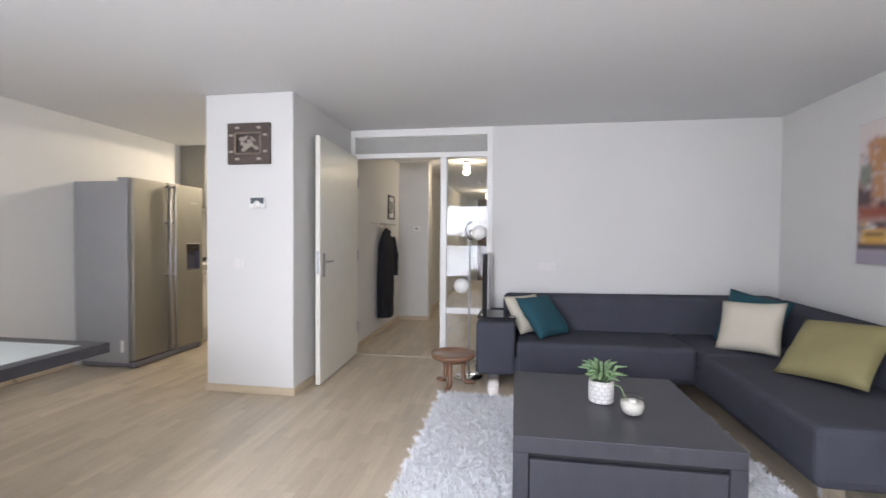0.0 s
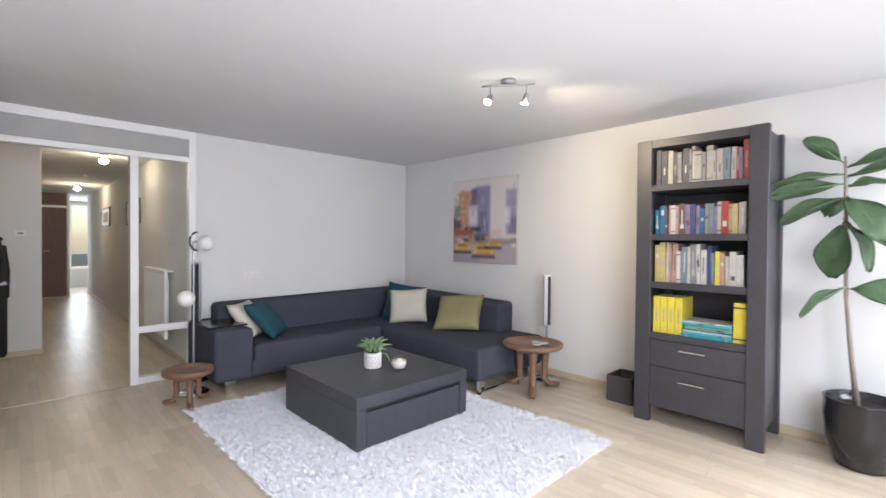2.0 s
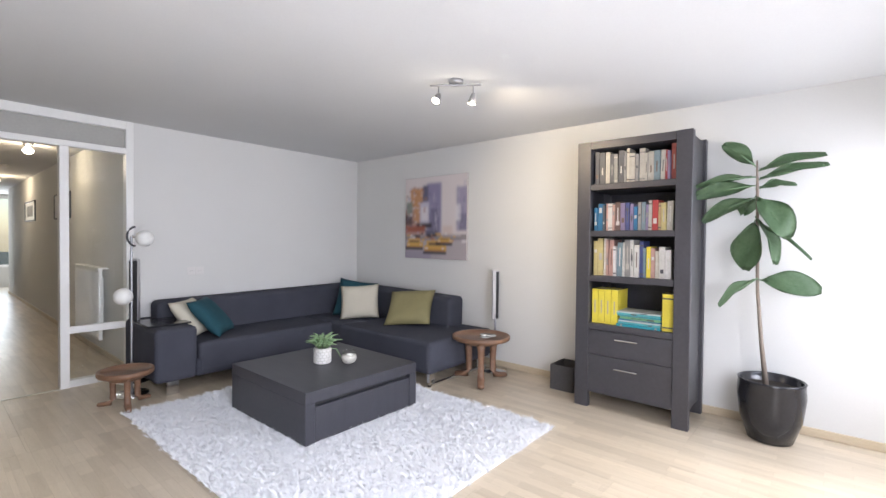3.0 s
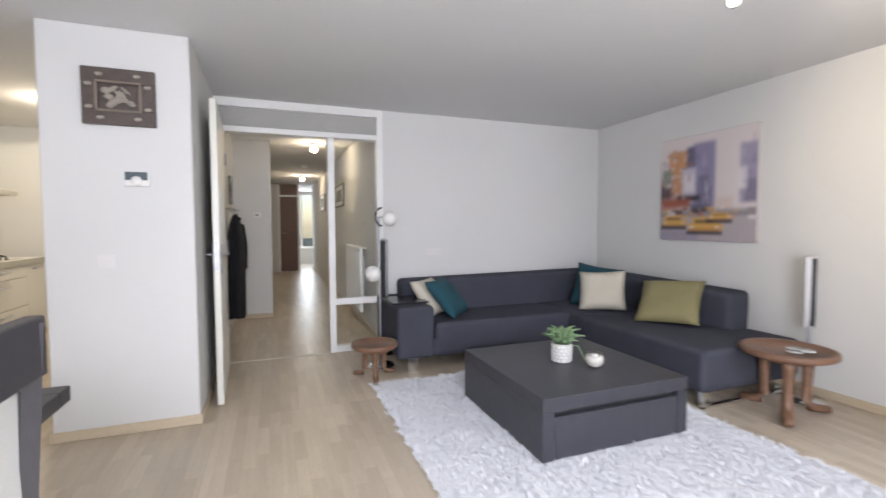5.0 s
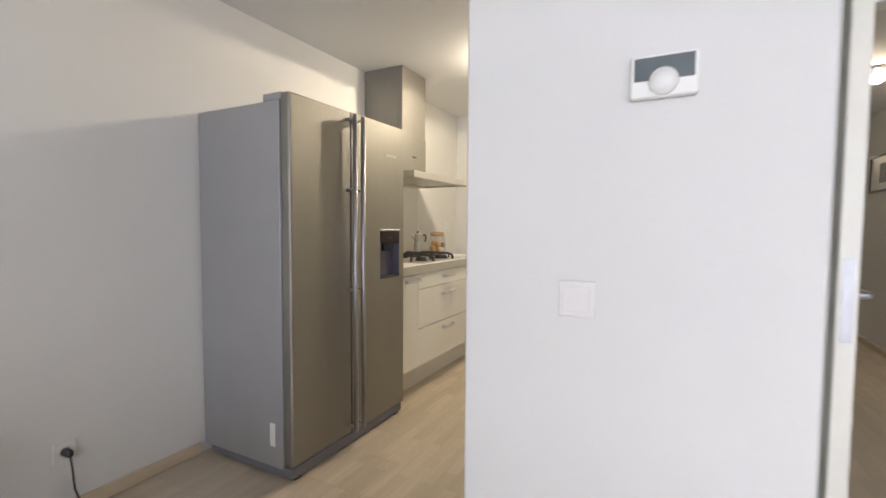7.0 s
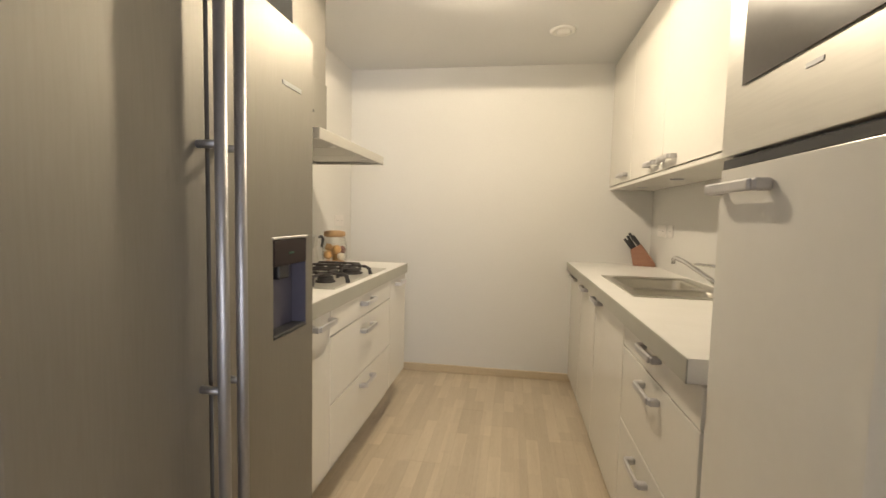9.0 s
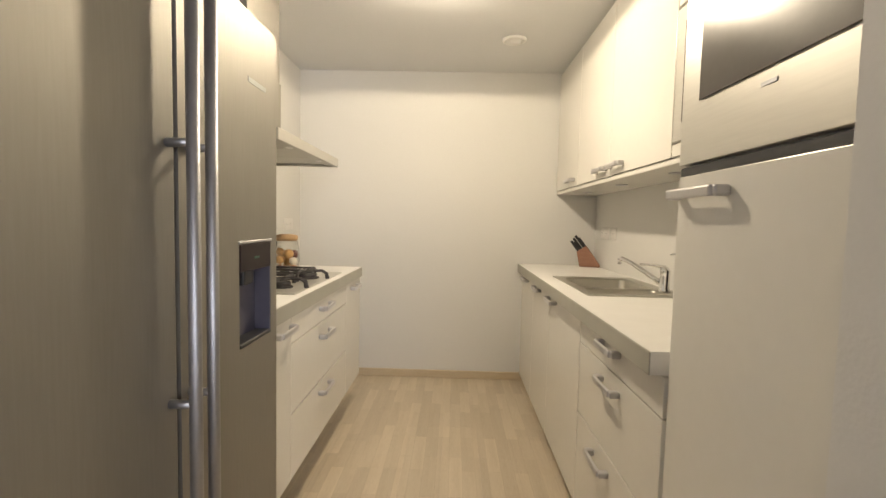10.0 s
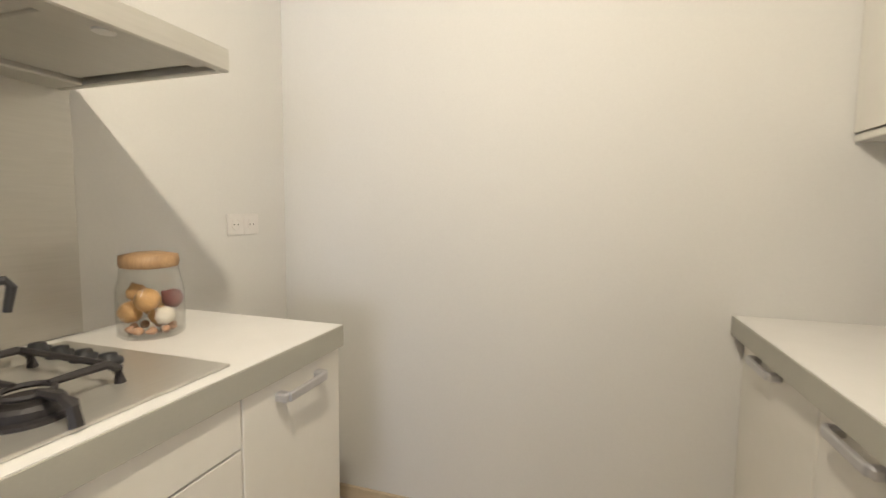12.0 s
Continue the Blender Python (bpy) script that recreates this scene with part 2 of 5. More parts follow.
def cyl(r, z0, z1, seg=20, r2=None, bevel=0.0):
    b = bmesh.new()
    bmesh.ops.create_cone(b, cap_ends=True, segments=seg, radius1=r, radius2=r if r2 is None else r2, depth=z1 - z0, matrix=Matrix.Translation((0, 0, (z0 + z1) / 2)))
    if bevel:
        bmesh.ops.bevel(b, geom=[e for e in b.edges if len(e.link_faces) == 2 and e.calc_face_angle(0) > 1], offset=bevel, segments=2, affect="EDGES")
    return b


def lathe(profile, seg=28):
    """A turned body from (radius, height) pairs."""
    b = bmesh.new()
    rings = []
    for r, z in profile:
        rings.append([b.verts.new((r * math.cos(a), r * math.sin(a), z)) for a in (2 * math.pi * i / seg for i in range(seg))])
    for lo, hi in zip(rings, rings[1:]):
        for i in range(seg):
            b.faces.new((lo[i], lo[(i + 1) % seg], hi[(i + 1) % seg], hi[i]))
    b.faces.new(rings[0][::-1])
    b.faces.new(rings[-1])
    return b


def tube(points, radii, seg=10, flat=1.0):
    """A round bar along points, its radius changing from end to end."""
    b = bmesh.new()
    pts = [Vector(p) for p in points]
    if not isinstance(radii, (list, tuple)):
        radii = [radii] * len(pts)
    rings = []
    for i, p in enumerate(pts):
        d = (pts[min(i + 1, len(pts) - 1)] - pts[max(i - 1, 0)]).normalized()
        up = Vector((0, 0, 1)) if abs(d.z) < 0.9 else Vector((1, 0, 0))
        u = d.cross(up).normalized()
        v = u.cross(d)
        rings.append([b.verts.new(p + radii[i] * (math.cos(a) * u * flat + math.sin(a) * v)) for a in (2 * math.pi * k / seg for k in range(seg))])
    for lo, hi in zip(rings, rings[1:]):
        for i in range(seg):
            b.faces.new((lo[i], lo[(i + 1) % seg], hi[(i + 1) % seg], hi[i]))
    b.faces.new(rings[0][::-1])
    b.faces.new(rings[-1])
    return b


def slab(name, x0, x1, y0, y1, z0, z1, mat, bevel=0.0):
    return tagged(part(name, box(x0, x1, y0, y1, z0, z1, bevel), mat), kind="structure")


# ---- setting ----
H = 2.35
WX, EX, SY, NY = -2.49, 3.99, -4.75, 1.29
floor = slab("floor", WX, EX, SY, 12.3, -0.20, -0.012, M_SCREED)
slab("ceiling", WX - 0.2, EX + 0.2, SY - 0.2, 3.56, H, H + 0.2, M_CEIL)
slab("ceiling_hall", -0.279, EX + 0.2, 3.56, 12.5, H, H + 0.2, M_CEIL)
slab("wall_west", WX - 0.2, WX, SY - 0.2, 3.56, -0.2, H, M_WALL)
slab("wall_east", EX, EX + 0.2, SY - 0.2, NY + 0.12, -0.2, H, M_WALL)
slab("wall_north", 1.385, EX, NY, NY + 0.12, -0.2, H, M_WALL)
slab("wall_south", WX, -0.8, SY - 0.2, SY, -0.2, H, M_WALL)
for i, (a, b, c, d) in enumerate(((1.35, 2.85, -0.2, H), (-0.8, 1.35, -0.2, 0.15), (-0.8, 1.35, 2.15, H), (3.75, EX, -0.2, H), (2.85, 3.75, -0.2, 0.15), (2.85, 3.75, 2.15, H))):
    slab("wall_south_%d" % (i + 2), a, b, SY - 0.2, SY, c, d, M_WALL)
slab("wall_kitchen_end", WX, -0.12, 3.36, 3.56, -0.2, H, M_WALL)
slab("wall_pillar", -0.82, -0.08, 0.0, 0.464, -0.2, H, M_WALL, 0.006)
slab("wall_pillar_back", -0.215, -0.10, 0.464, NY + 0.1, -0.2, H, M_WALL)
slab("wall_kitchen_hall", -0.215, -0.12, NY + 0.1, 3.36, -0.2, H, M_WALL)
slab("wall_hall_nook", -0.12, 0.335, 3.32, 3.54, -0.2, H, M_WALL, 0.004)
slab("wall_corridor_west", 0.02, 0.20, 3.54, 9.8, -0.2, H, M_WALL)
slab("wall_corridor_east", 1.40, 1.55, NY + 0.12, 10.4, -0.2, H, M_WALL)
slab("wall_corridor_end", -0.1, 0.47, 9.8, 9.95, -0.2, H, M_WALL)
for i, (a, b, c, d) in enumerate(((-0.1, 0.6, -0.2, H), (1.8, 2.8, -0.2, H), (0.6, 1.8, -0.2, 0.5), (0.6, 1.8, 2.3, H))):
    slab("wall_bedroom_end_%d" % (i + 1), a, b, 12.2, 12.4, c, d, M_WALL)
slab("wall_bedroom_west", -0.25, -0.1, 9.7, 12.4, -0.2, H, M_WALL)
slab("wall_bedroom_east", 2.7, 2.85, 10.4, 12.4, -0.2, H, M_WALL)
slab("wall_bedroom_south", 1.55, 2.85, 10.25, 10.4, -0.2, H, M_WALL)

# outdoor ground far below the flat, to the horizon
tagged(part("ground", box(-400, 400, -800, 400, -9.2, -9.0), material("grey_green_ground", (0.12, 0.13, 0.09), 0.9, vary=0.4, scale=0.2, fine=3)), kind="structure")

# skirting boards
def skirt(x0, x1, y0, y1):
    slab("baseboard", x0, x1, y0, y1, 0.0, 0.06, M_SKIRT, 0.004)


skirt(1.40, EX, NY - 0.014, NY)
skirt(EX - 0.014, EX, SY, NY - 0.014)
skirt(WX, WX + 0.014, SY, 0.36)
skirt(-0.834, -0.066, -0.014, 0.0)
skirt(-0.08, -0.066, 0.0, 0.464)
skirt(-0.10, -0.086, 0.464, 1.27)
skirt(-0.834, -0.82, 0.0, 0.46)
skirt(WX + 0.014, -0.70, 3.346, 3.36)
skirt(WX, WX + 0.014, 2.85, 3.36)
skirt(-0.12, -0.106, 1.40, 3.306)
skirt(-0.106, 0.349, 3.306, 3.32)
skirt(0.335, 0.349, 3.32, 3.54)
skirt(0.20, 0.214, 3.54, 9.8)
skirt(1.386, 1.40, 1.41, 10.4)
slab("threshold", -0.06, 0.855, NY - 0.015, NY + 0.015, 0.0, 0.007, material("pale_threshold_metal", (0.6, 0.56, 0.46), 0.4, 0.4), 0.002)


# glazed screen between living room and hall
def screen():
    s = tagged(thing("door_1", "white painted glazed screen with door opening and side light", "door frame"), kind="structure")
    y0, y1 = NY - 0.01, NY + 0.09
    for n, a in (("jamb", (-0.115, -0.06, y0, y1, 0, H)), ("head_rail", (-0.06, 1.325, y0, y1, 2.275, H)), ("transom", (-0.06, 1.325, y0, y1, 2.055, 2.105)), ("mullion", (0.855, 0.918, y0, y1, 0.0, 2.055)),
                 ("end_post", (1.325, 1.385, y0, y1, 0, H)), ("middle_rail", (0.918, 1.325, y0 + 0.02, y1 - 0.02, 0.46, 0.52)), ("bottom_rail", (0.918, 1.325, y0 + 0.01, y1 - 0.01, 0.0, 0.06))):
        part(n, box(*a, 0.004, 2), M_TRIM, s)
    part("transom_panel", box(-0.06, 1.325, NY + 0.03, NY + 0.045, 2.105, 2.275), material("grey_transom_panel", (0.40, 0.39, 0.36), 0.5), s, "flat grey transom panel")
    for a in ((0.918, 1.325, NY + 0.035, NY + 0.041, 0.52, 2.055), (0.918, 1.325, NY + 0.035, NY + 0.041, 0.06, 0.46)):
        p = part("pane", box(*a), M_GLASS, s)
        p.visible_shadow = False


screen()


def open_door():
    d = thing("door", "white painted flush door standing wide open against the wall", "door", (-0.04, 1.26, 0.0), -87.2)
    leaf = part("leaf", box(0.0, 1.02, -0.02, 0.02, 0.01, 2.065, 0.003), material("off_white_door_paint", (0.74, 0.72, 0.64), 0.35, vary=0.05, bump=0.05), d)
    for s in (-1, 1):
        b = box(0.925, 0.969, 0.021 if s > 0 else -0.028, 0.028 if s > 0 else -0.021, 0.90, 1.10, 0.003)
        q = tube([(0.947, s * 0.024, 1.03), (0.947, s * 0.058, 1.03), (0.935, s * 0.064, 1.03), (0.84, s * 0.064, 1.03)], 0.009, 10)
        part("handle", merge(b, q), M_ALU, d, "satin metal lever on a long plate")
    part("latch_plate", box(1.0195, 1.022, -0.011, 0.011, 0.93, 1.12), M_ALU, d)
    for z in (0.3, 1.05, 1.8):
        h = part("hinge", cyl(0.008, z - 0.05, z + 0.05, 10), M_ALU, d)
        h.matrix_basis = pose(0.0, 0.025, 0)


open_door()


# south windows, behind the walk
def window(name, label, x0, x1, mullions):
    w = tagged(thing(name, label, "window"), kind="structure")
    edges = [x0] + [m for m in mullions] + [x1 - 0.07]
    for a in edges:
        lo, hi = (0.15, 2.15) if a in (x0, x1 - 0.07) else (0.22, 2.08)
        part("window_frame", box(a, a + 0.07, SY - 0.13, SY - 0.06, lo, hi, 0.004), M_TRIM, w)
    for lo, hi in ((0.15, 0.22), (2.08, 2.15)):
        part("window_frame", box(x0 + 0.07, x1 - 0.07, SY - 0.13, SY - 0.06, lo, hi, 0.004), M_TRIM, w)
    part("window_sill", box(x0, x1, SY - 0.06, SY + 0.03, 0.13, 0.155, 0.006), M_TRIM, w)
    for a, b in zip(edges, edges[1:]):
        p = part("pane", box(a + 0.07, b, SY - 0.1, SY - 0.094, 0.22, 2.08), M_GLASS, w)
        p.visible_shadow = False


window("window_1", "wide living room window in a white frame", -0.8, 1.35, (0.24,))


def added_bedroom_window():
    # unseen window, added to give the far room's lamp an opening
    w = tagged(thing("window_3", "unseen bedroom window added around the far room's lamp", "window"), kind="structure")
    for a in ((0.6, 0.66, 0.5, 2.3), (1.74, 1.8, 0.5, 2.3), (1.17, 1.23, 0.56, 2.24), (0.66, 1.74, 0.5, 0.56), (0.66, 1.74, 2.24, 2.3)):
        part("window_frame", box(a[0], a[1], 12.26, 12.33, a[2], a[3], 0.004), M_TRIM, w)
    for a, b in ((0.66, 1.17), (1.23, 1.74)):
        part("pane", box(a, b, 12.29, 12.296, 0.56, 2.24), M_GLASS, w).visible_shadow = False


added_bedroom_window()
# unseen window added so the east fill lamps have an opening
window("added_window_2", "unseen added window in a white frame for the east fill lamps", 2.85, 3.75, ())


# ---- kitchen ----
def bar_handle(parent, x, y, z, axis, length=0.16, side=1, out=0.032):
    """A flat grey bow handle on a front: axis y (along the run) or z (upright); side is the way the front faces in x."""
    b = box(side * out - 0.006, side * out + 0.006, -length / 2, length / 2, -0.011, 0.011, 0.004, 2)
    for e in (-1, 1):
        box(min(0, side * out), max(0, side * out), e * length / 2 - 0.012 - (0.0 if e < 0 else 0.0), e * length / 2 + 0.012, -0.011, 0.011, 0.004, 1, b)
    h = part("handle", b, M_HANDLE, parent, "satin metal bow handle")
    h.matrix_basis = pose(x, y, z, 90 if axis == "z" else 0)
    return h


def base_unit(name, label, xf, xb, y0, y1, fronts, side, plinth=0.10, top=0.915, recess=0.032):
    """A floor cabinet; fronts: (kind, y0, y1, z0, z1, handle y, handle z); xf: the plane of its fronts; side: the way they face."""
    u = thing(name, label, "kitchen cabinet")
    a, b = sorted((xf - side * 0.02, xb))
    part("body", box(a, b, y0, y1, plinth, top, 0.001), M_KITCH, u)
    a, b = sorted((xf - side * recess, xf - side * (recess + 0.02)))
    part("plinth", box(a, b, y0, y1, 0.0, plinth), M_KITCH, u)
    for kind, f0, f1, z0, z1, hy, hz in fronts:
        a, b = sorted((xf, xf - side * 0.018))
        f = part(kind, box(a, b, f0 + 0.0015, f1 - 0.0015, z0 + 0.0015, z1 - 0.0015, 0.002, 2), M_KITCH, u)
        bar_handle(f, xf, hy, hz, "y", 0.15, side)
    return u


LX, RX = -1.905, -0.760
base_unit("base_cabinet", "cream white narrow kitchen base cabinet with bow handle beside the fridge", LX, WX + 0.003, 1.315, 1.578, [("door", 1.315, 1.578, 0.20, 0.848, 1.49, 0.812)], 1, 0.20, 0.848, 0.13)
base_unit("drawer_cabinet", "cream white kitchen drawer unit under the gas hob", LX, WX + 0.003, 1.58, 2.448, [("drawer", 1.58, 2.448, 0.742, 0.848, 2.015, 0.808), ("drawer", 1.58, 2.448, 0.465, 0.74, 2.015, 0.677), ("drawer", 1.58, 2.448, 0.20, 0.463, 2.01, 0.412)], 1, 0.20, 0.848, 0.13)
base_unit("base_cabinet", "cream white kitchen base cabinet at the open end of the run", LX, WX + 0.003, 2.45, 2.825, [("door", 2.45, 2.825, 0.20, 0.848, 2.635, 0.810)], 1, 0.20, 0.848, 0.13)
base_unit("drawer_cabinet", "cream white kitchen drawer unit with three drawers under the worktop", RX, -0.217, 1.012, 1.745, [("drawer", 1.012, 1.745, 0.742, 0.848, 1.385, 0.816), ("drawer", 1.012, 1.745, 0.452, 0.74, 1.38, 0.690), ("drawer", 1.012, 1.745, 0.05, 0.45, 1.445, 0.391)], -1, 0.05, 0.848)
for a, b, h in ((1.747, 2.358, 2.272), (2.36, 2.858, 2.688), (2.86, 3.357, 3.134)):
    base_unit("base_cabinet", "cream white kitchen base cabinet with bow handle under the sink worktop", RX, -0.217, a, b, [("door", a, b, 0.05, 0.848, h, 0.817)], -1, 0.05, 0.848)


def worktop(name, label, x0, x1, y0, y1, hole=None, front=1, ends=()):
    """A white top with grey edging; hole: a cut-out x0, x1, y0, y1."""
    w = thing(name, label, "worktop")
    a, b, c, d = hole
    bm = bmesh.new()
    lo, hi = ([[bm.verts.new((x, y, z)) for x, y in ring] for ring in (((x0, y0), (x1, y0), (x1, y1), (x0, y1)), ((a, c), (b, c), (b, d), (a, d)))] for z in (0.852, 0.912))
    for i in range(4):
        k = (i + 1) % 4
        bm.faces.new((hi[0][i], hi[0][k], hi[1][k], hi[1][i]))
        bm.faces.new((lo[0][k], lo[0][i], lo[1][i], lo[1][k]))
        bm.faces.new((lo[0][i], lo[0][k], hi[0][k], hi[0][i]))
        bm.faces.new((lo[1][k], lo[1][i], hi[1][i], hi[1][k]))
    part("top", bm, M_TOP, w)
    xe = x1 if front > 0 else x0
    a, b = sorted((xe, xe + front * 0.004))
    part("edging", box(a, b, y0, y1, 0.851, 0.9105, 0.001), M_EDGE, w, "grey laminate edging")
    for ye, s in ends:
        a, b = sorted((ye, ye + s * 0.004))
        part("edging", box(x0, x1, a, b, 0.851, 0.9105, 0.001), M_EDGE, w, "grey laminate edging")
    return w


worktop("worktop", "white worktop with grey edge on the hob side of the kitchen", WX + 0.002, -1.897, 1.31, 2.832, (-2.38, -1.98, 1.75, 2.40), 1, ((2.832, 1),))
worktop("worktop", "long white worktop with grey edge around the steel sink", -0.793, -0.216, 1.02, 3.358, (-0.67, -0.28, 1.91, 2.50), -1)


def fridge():
    f = thing("refrigerator", "tall brushed steel side-by-side refrigerator with grey sides and ice dispenser", "refrigerator")
    y0, y1, xf, xb = 0.38, 1.30, -1.85, WX + 0.01
    ym = 0.80
    part("body", box(xb, xf - 0.062, y0, y1, 0.05, 1.74, 0.006, 2), M_SIDE, f, "plain grey painted cabinet")
    part("hinge_cover", box(xf - 0.17, xf - 0.05, y0 + 0.005, y0 + 0.12, 1.74, 1.775, 0.006, 2), M_SIDE, f)
    part("hinge_cover", box(xf - 0.17, xf - 0.05, y1 - 0.12, y1 - 0.005, 1.74, 1.775, 0.006, 2), M_SIDE, f)
    part("kickplate", box(xb + 0.05, xf - 0.012, y0 + 0.004, y1 - 0.004, 0.012, 0.062, 0.006, 2), M_KICK, f, "grey plastic kick plate")
    for y in (y0 + 0.05, y1 - 0.05):
        part("foot", box(xf - 0.09, xf - 0.02, y - 0.02, y + 0.02, 0.0, 0.012), M_BLACKP, f)
    part("door", box(xf - 0.056, xf, y0, ym - 0.003, 0.072, 1.77, 0.012, 3), M_STEEL, f)
    d0, d1, z0, z1 = 1.056, 1.256, 0.872, 1.152
    bm = bmesh.new()
    for a in ((ym + 0.003, d0, 0.072, 1.77), (d1, y1, 0.072, 1.77), (d0, d1, 0.072, z0), (d0, d1, z1, 1.77)):
        box(xf - 0.056, xf, a[0], a[1], a[2], a[3], 0, 1, bm)
    door = part("door", bm, M_STEEL, f)
    M_VIOLET = material("violet_grey_plastic", (0.12, 0.115, 0.155), 0.40, 0.2)
    part("dispenser_recess", box(xf - 0.055, xf - 0.048, d0, d1, z0, z1), M_VIOLET, door, "dark violet grey back of the ice dispenser")
    for y in (d0, d1 - 0.004):
        part("recess_cheek", box(xf - 0.048, xf - 0.002, y, y + 0.004, z0, z1), M_VIOLET, door, "dark violet grey plastic")
    part("recess_lip", box(xf - 0.006, xf + 0.003, d0 - 0.004, d1 + 0.004, z1 + 0.001, z1 + 0.009, 0.002), M_HANDLE, door, "pale metal lip")
    part("control_panel", box(xf - 0.048, xf + 0.002, d0 + 0.004, d1 - 0.004, z1 - 0.075, z1, 0.003), material("dark_brown_panel", (0.028, 0.018, 0.018), 0.5, spec=0.25, bump=0), door, "dark brown control panel")
    part("display", box(xf + 0.002, xf + 0.003, d0 + 0.085, d1 - 0.085, z1 - 0.043, z1 - 0.037), glow("green_display", (0.02, 0.10, 0.055), 0.02), door, "faint green digits display")
    part("drip_tray", box(xf - 0.048, xf, d0 + 0.004, d1 - 0.004, z0, z0 + 0.012, 0.003), M_BLACKP, door)
    part("nozzle", box(xf - 0.045, xf - 0.02, d0 + 0.07, d1 - 0.07, z1 - 0.12, z1 - 0.075, 0.006, 2), M_BLACKP, door)
    part("name_plate", box(xf, xf + 0.0015, 1.11, 1.22, 1.585, 1.598), M_ALU, door)
    for y in (ym - 0.033, ym + 0.033):
        bm = tube([(xf + 0.052, y, 0.10), (xf + 0.052, y, 1.745)], 0.0125, 14)
        for z in (0.125, 0.848, 1.365, 1.725):
            merge(bm, tube([(xf, y, z), (xf + 0.052, y, z)], 0.009, 10))
        part("handle", bm, M_ALU, f, "long satin metal bar handle", True)
    part("energy_label", box(-1.995, -1.96, y0 - 0.0008, y0, 0.15, 0.26), M_WHITEP, f, "white paper energy label")


fridge()


def hood():
    h = thing("cooker_hood", "brushed steel chimney cooker hood above the gas hob", "cooker hood")
    y0, y1, xb, xf = 1.63, 2.52, WX + 0.003, -1.974
    part("rim", box(xf - 0.02, xf, y0, y1, 1.524, 1.572, 0.003), M_STEELH, h)
    part("rim", box(xb, xf - 0.02, y0, y0 + 0.02, 1.524, 1.572, 0.003), M_STEELH, h)
    part("rim", box(xb, xf - 0.02, y1 - 0.02, y1, 1.524, 1.572, 0.003), M_STEELH, h)
    part("top_plate", box(xb, xf - 0.02, y0 + 0.02, y1 - 0.02, 1.566, 1.572), M_STEELH, h)
    part("back_panel", box(xb, xb + 0.10, y0 + 0.02, y1 - 0.02, 1.524, 1.566, 0.003), M_STEELH, h)
    for i in range(3):
        a = y0 + 0.03 + i * 0.277
        part("grease_filter", box(xb + 0.105, xf - 0.07, a, a + 0.272, 1.536, 1.546, 0.003), M_STEELH, h, "flat metal grease filter")
    part("light_strip", box(xf - 0.066, xf - 0.024, y0 + 0.03, y1 - 0.03, 1.531, 1.542, 0.002), M_STEELH, h)
    for y in (1.86, 2.29):
        l = part("hood_lamp", cyl(0.017, -0.004, 0.0, 20), M_WHITEP, h, "small round unlit lamp")
        l.matrix_basis = pose(xf - 0.045, y, 1.531)
    part("chimney", box(xb, -2.14, 1.735, 2.08, 1.572, 1.86, 0.003), M_STEEL, h)
    part("chimney_top", box(xb, -2.145, 1.74, 2.075, 1.86, H - 0.001, 0.002), M_STEEL, h)
    part("switch", box(-2.14, -2.137, 1.88, 1.93, 1.70, 1.71), M_BLACKP, h)


hood()
tagged(part("backsplash", box(WX, WX + 0.006, 1.31, 2.53, 0.914, 1.56, 0.001), M_STEELH), "brushed steel splash plate behind the gas hob", "backsplash")


def hob():
    h = thing("gas_hob", "steel gas hob with black cast iron pan supports", "hob")
    x0, x1, y0, y1, z = -2.42, -1.93, 1.69, 2.45, 0.9125
    part("tray", box(x0, x1, y0, y1, z, z + 0.007, 0.003, 2), M_HOB, h)
    zz = z + 0.007
    for bx, by, r in ((-2.28, 1.84, 0.05), (-2.04, 1.84, 0.036), (-2.28, 2.16, 0.036), (-2.04, 2.16, 0.05)):
        b = lathe([(r * 1.25, 0), (r * 1.25, 0.006), (r, 0.008), (r, 0.02), (r * 0.9, 0.026), (0.001, 0.028)], 20)
        part("burner", b, M_IRON, h).matrix_basis = pose(bx, by, zz)
    for gy in (1.84, 2.16):
        g = part("pan_support", support(), M_IRON, h, "black cast iron pan support")
        g.matrix_basis = pose(-2.16, gy, zz)
    for i in range(4):
        k = lathe([(0.025, 0), (0.026, 0.005), (0.024, 0.011), (0.017, 0.014), (0.015, 0.021), (0.001, 0.023)], 20)
        part("knob", k, M_BLACKP, h, "", True).matrix_basis = pose(-2.375 + i * 0.072, 2.365, zz)


def support():
    """Two crosses of flat bars joined end to end, their outer ends bent down to the tray."""
    b = bmesh.new()
    z = 0.040
    merge(b, tube([(-0.228, 0, 0.0), (-0.222, 0, z * 0.7), (-0.20, 0, z), (-0.146, 0, z)], [0.011, 0.009, 0.008, 0.007], 6))
    merge(b, tube([(0.228, 0, 0.0), (0.222, 0, z * 0.7), (0.20, 0, z), (0.146, 0, z)], [0.011, 0.009, 0.008, 0.007], 6))
    merge(b, tube([(-0.09, 0, z), (0.09, 0, z)], 0.007, 6))
    for x in (-0.12, 0.12):
        for s in (-1, 1):
            merge(b, tube([(x, s * 0.142, 0.0), (x, s * 0.138, z * 0.7), (x, s * 0.12, z), (x, s * 0.03, z)], [0.011, 0.009, 0.008, 0.006], 6))
        ring = [(x + 0.034 * math.cos(a), 0.034 * math.sin(a), z - 0.002) for a in np.linspace(0, 2 * math.pi, 17)]
        merge(b, tube(ring, 0.005, 6))
    for s in (-1, 1):
        merge(b, tube([(-0.12, s * 0.125, z - 0.001), (0.12, s * 0.125, z - 0.001)], 0.0065, 6))
    return b


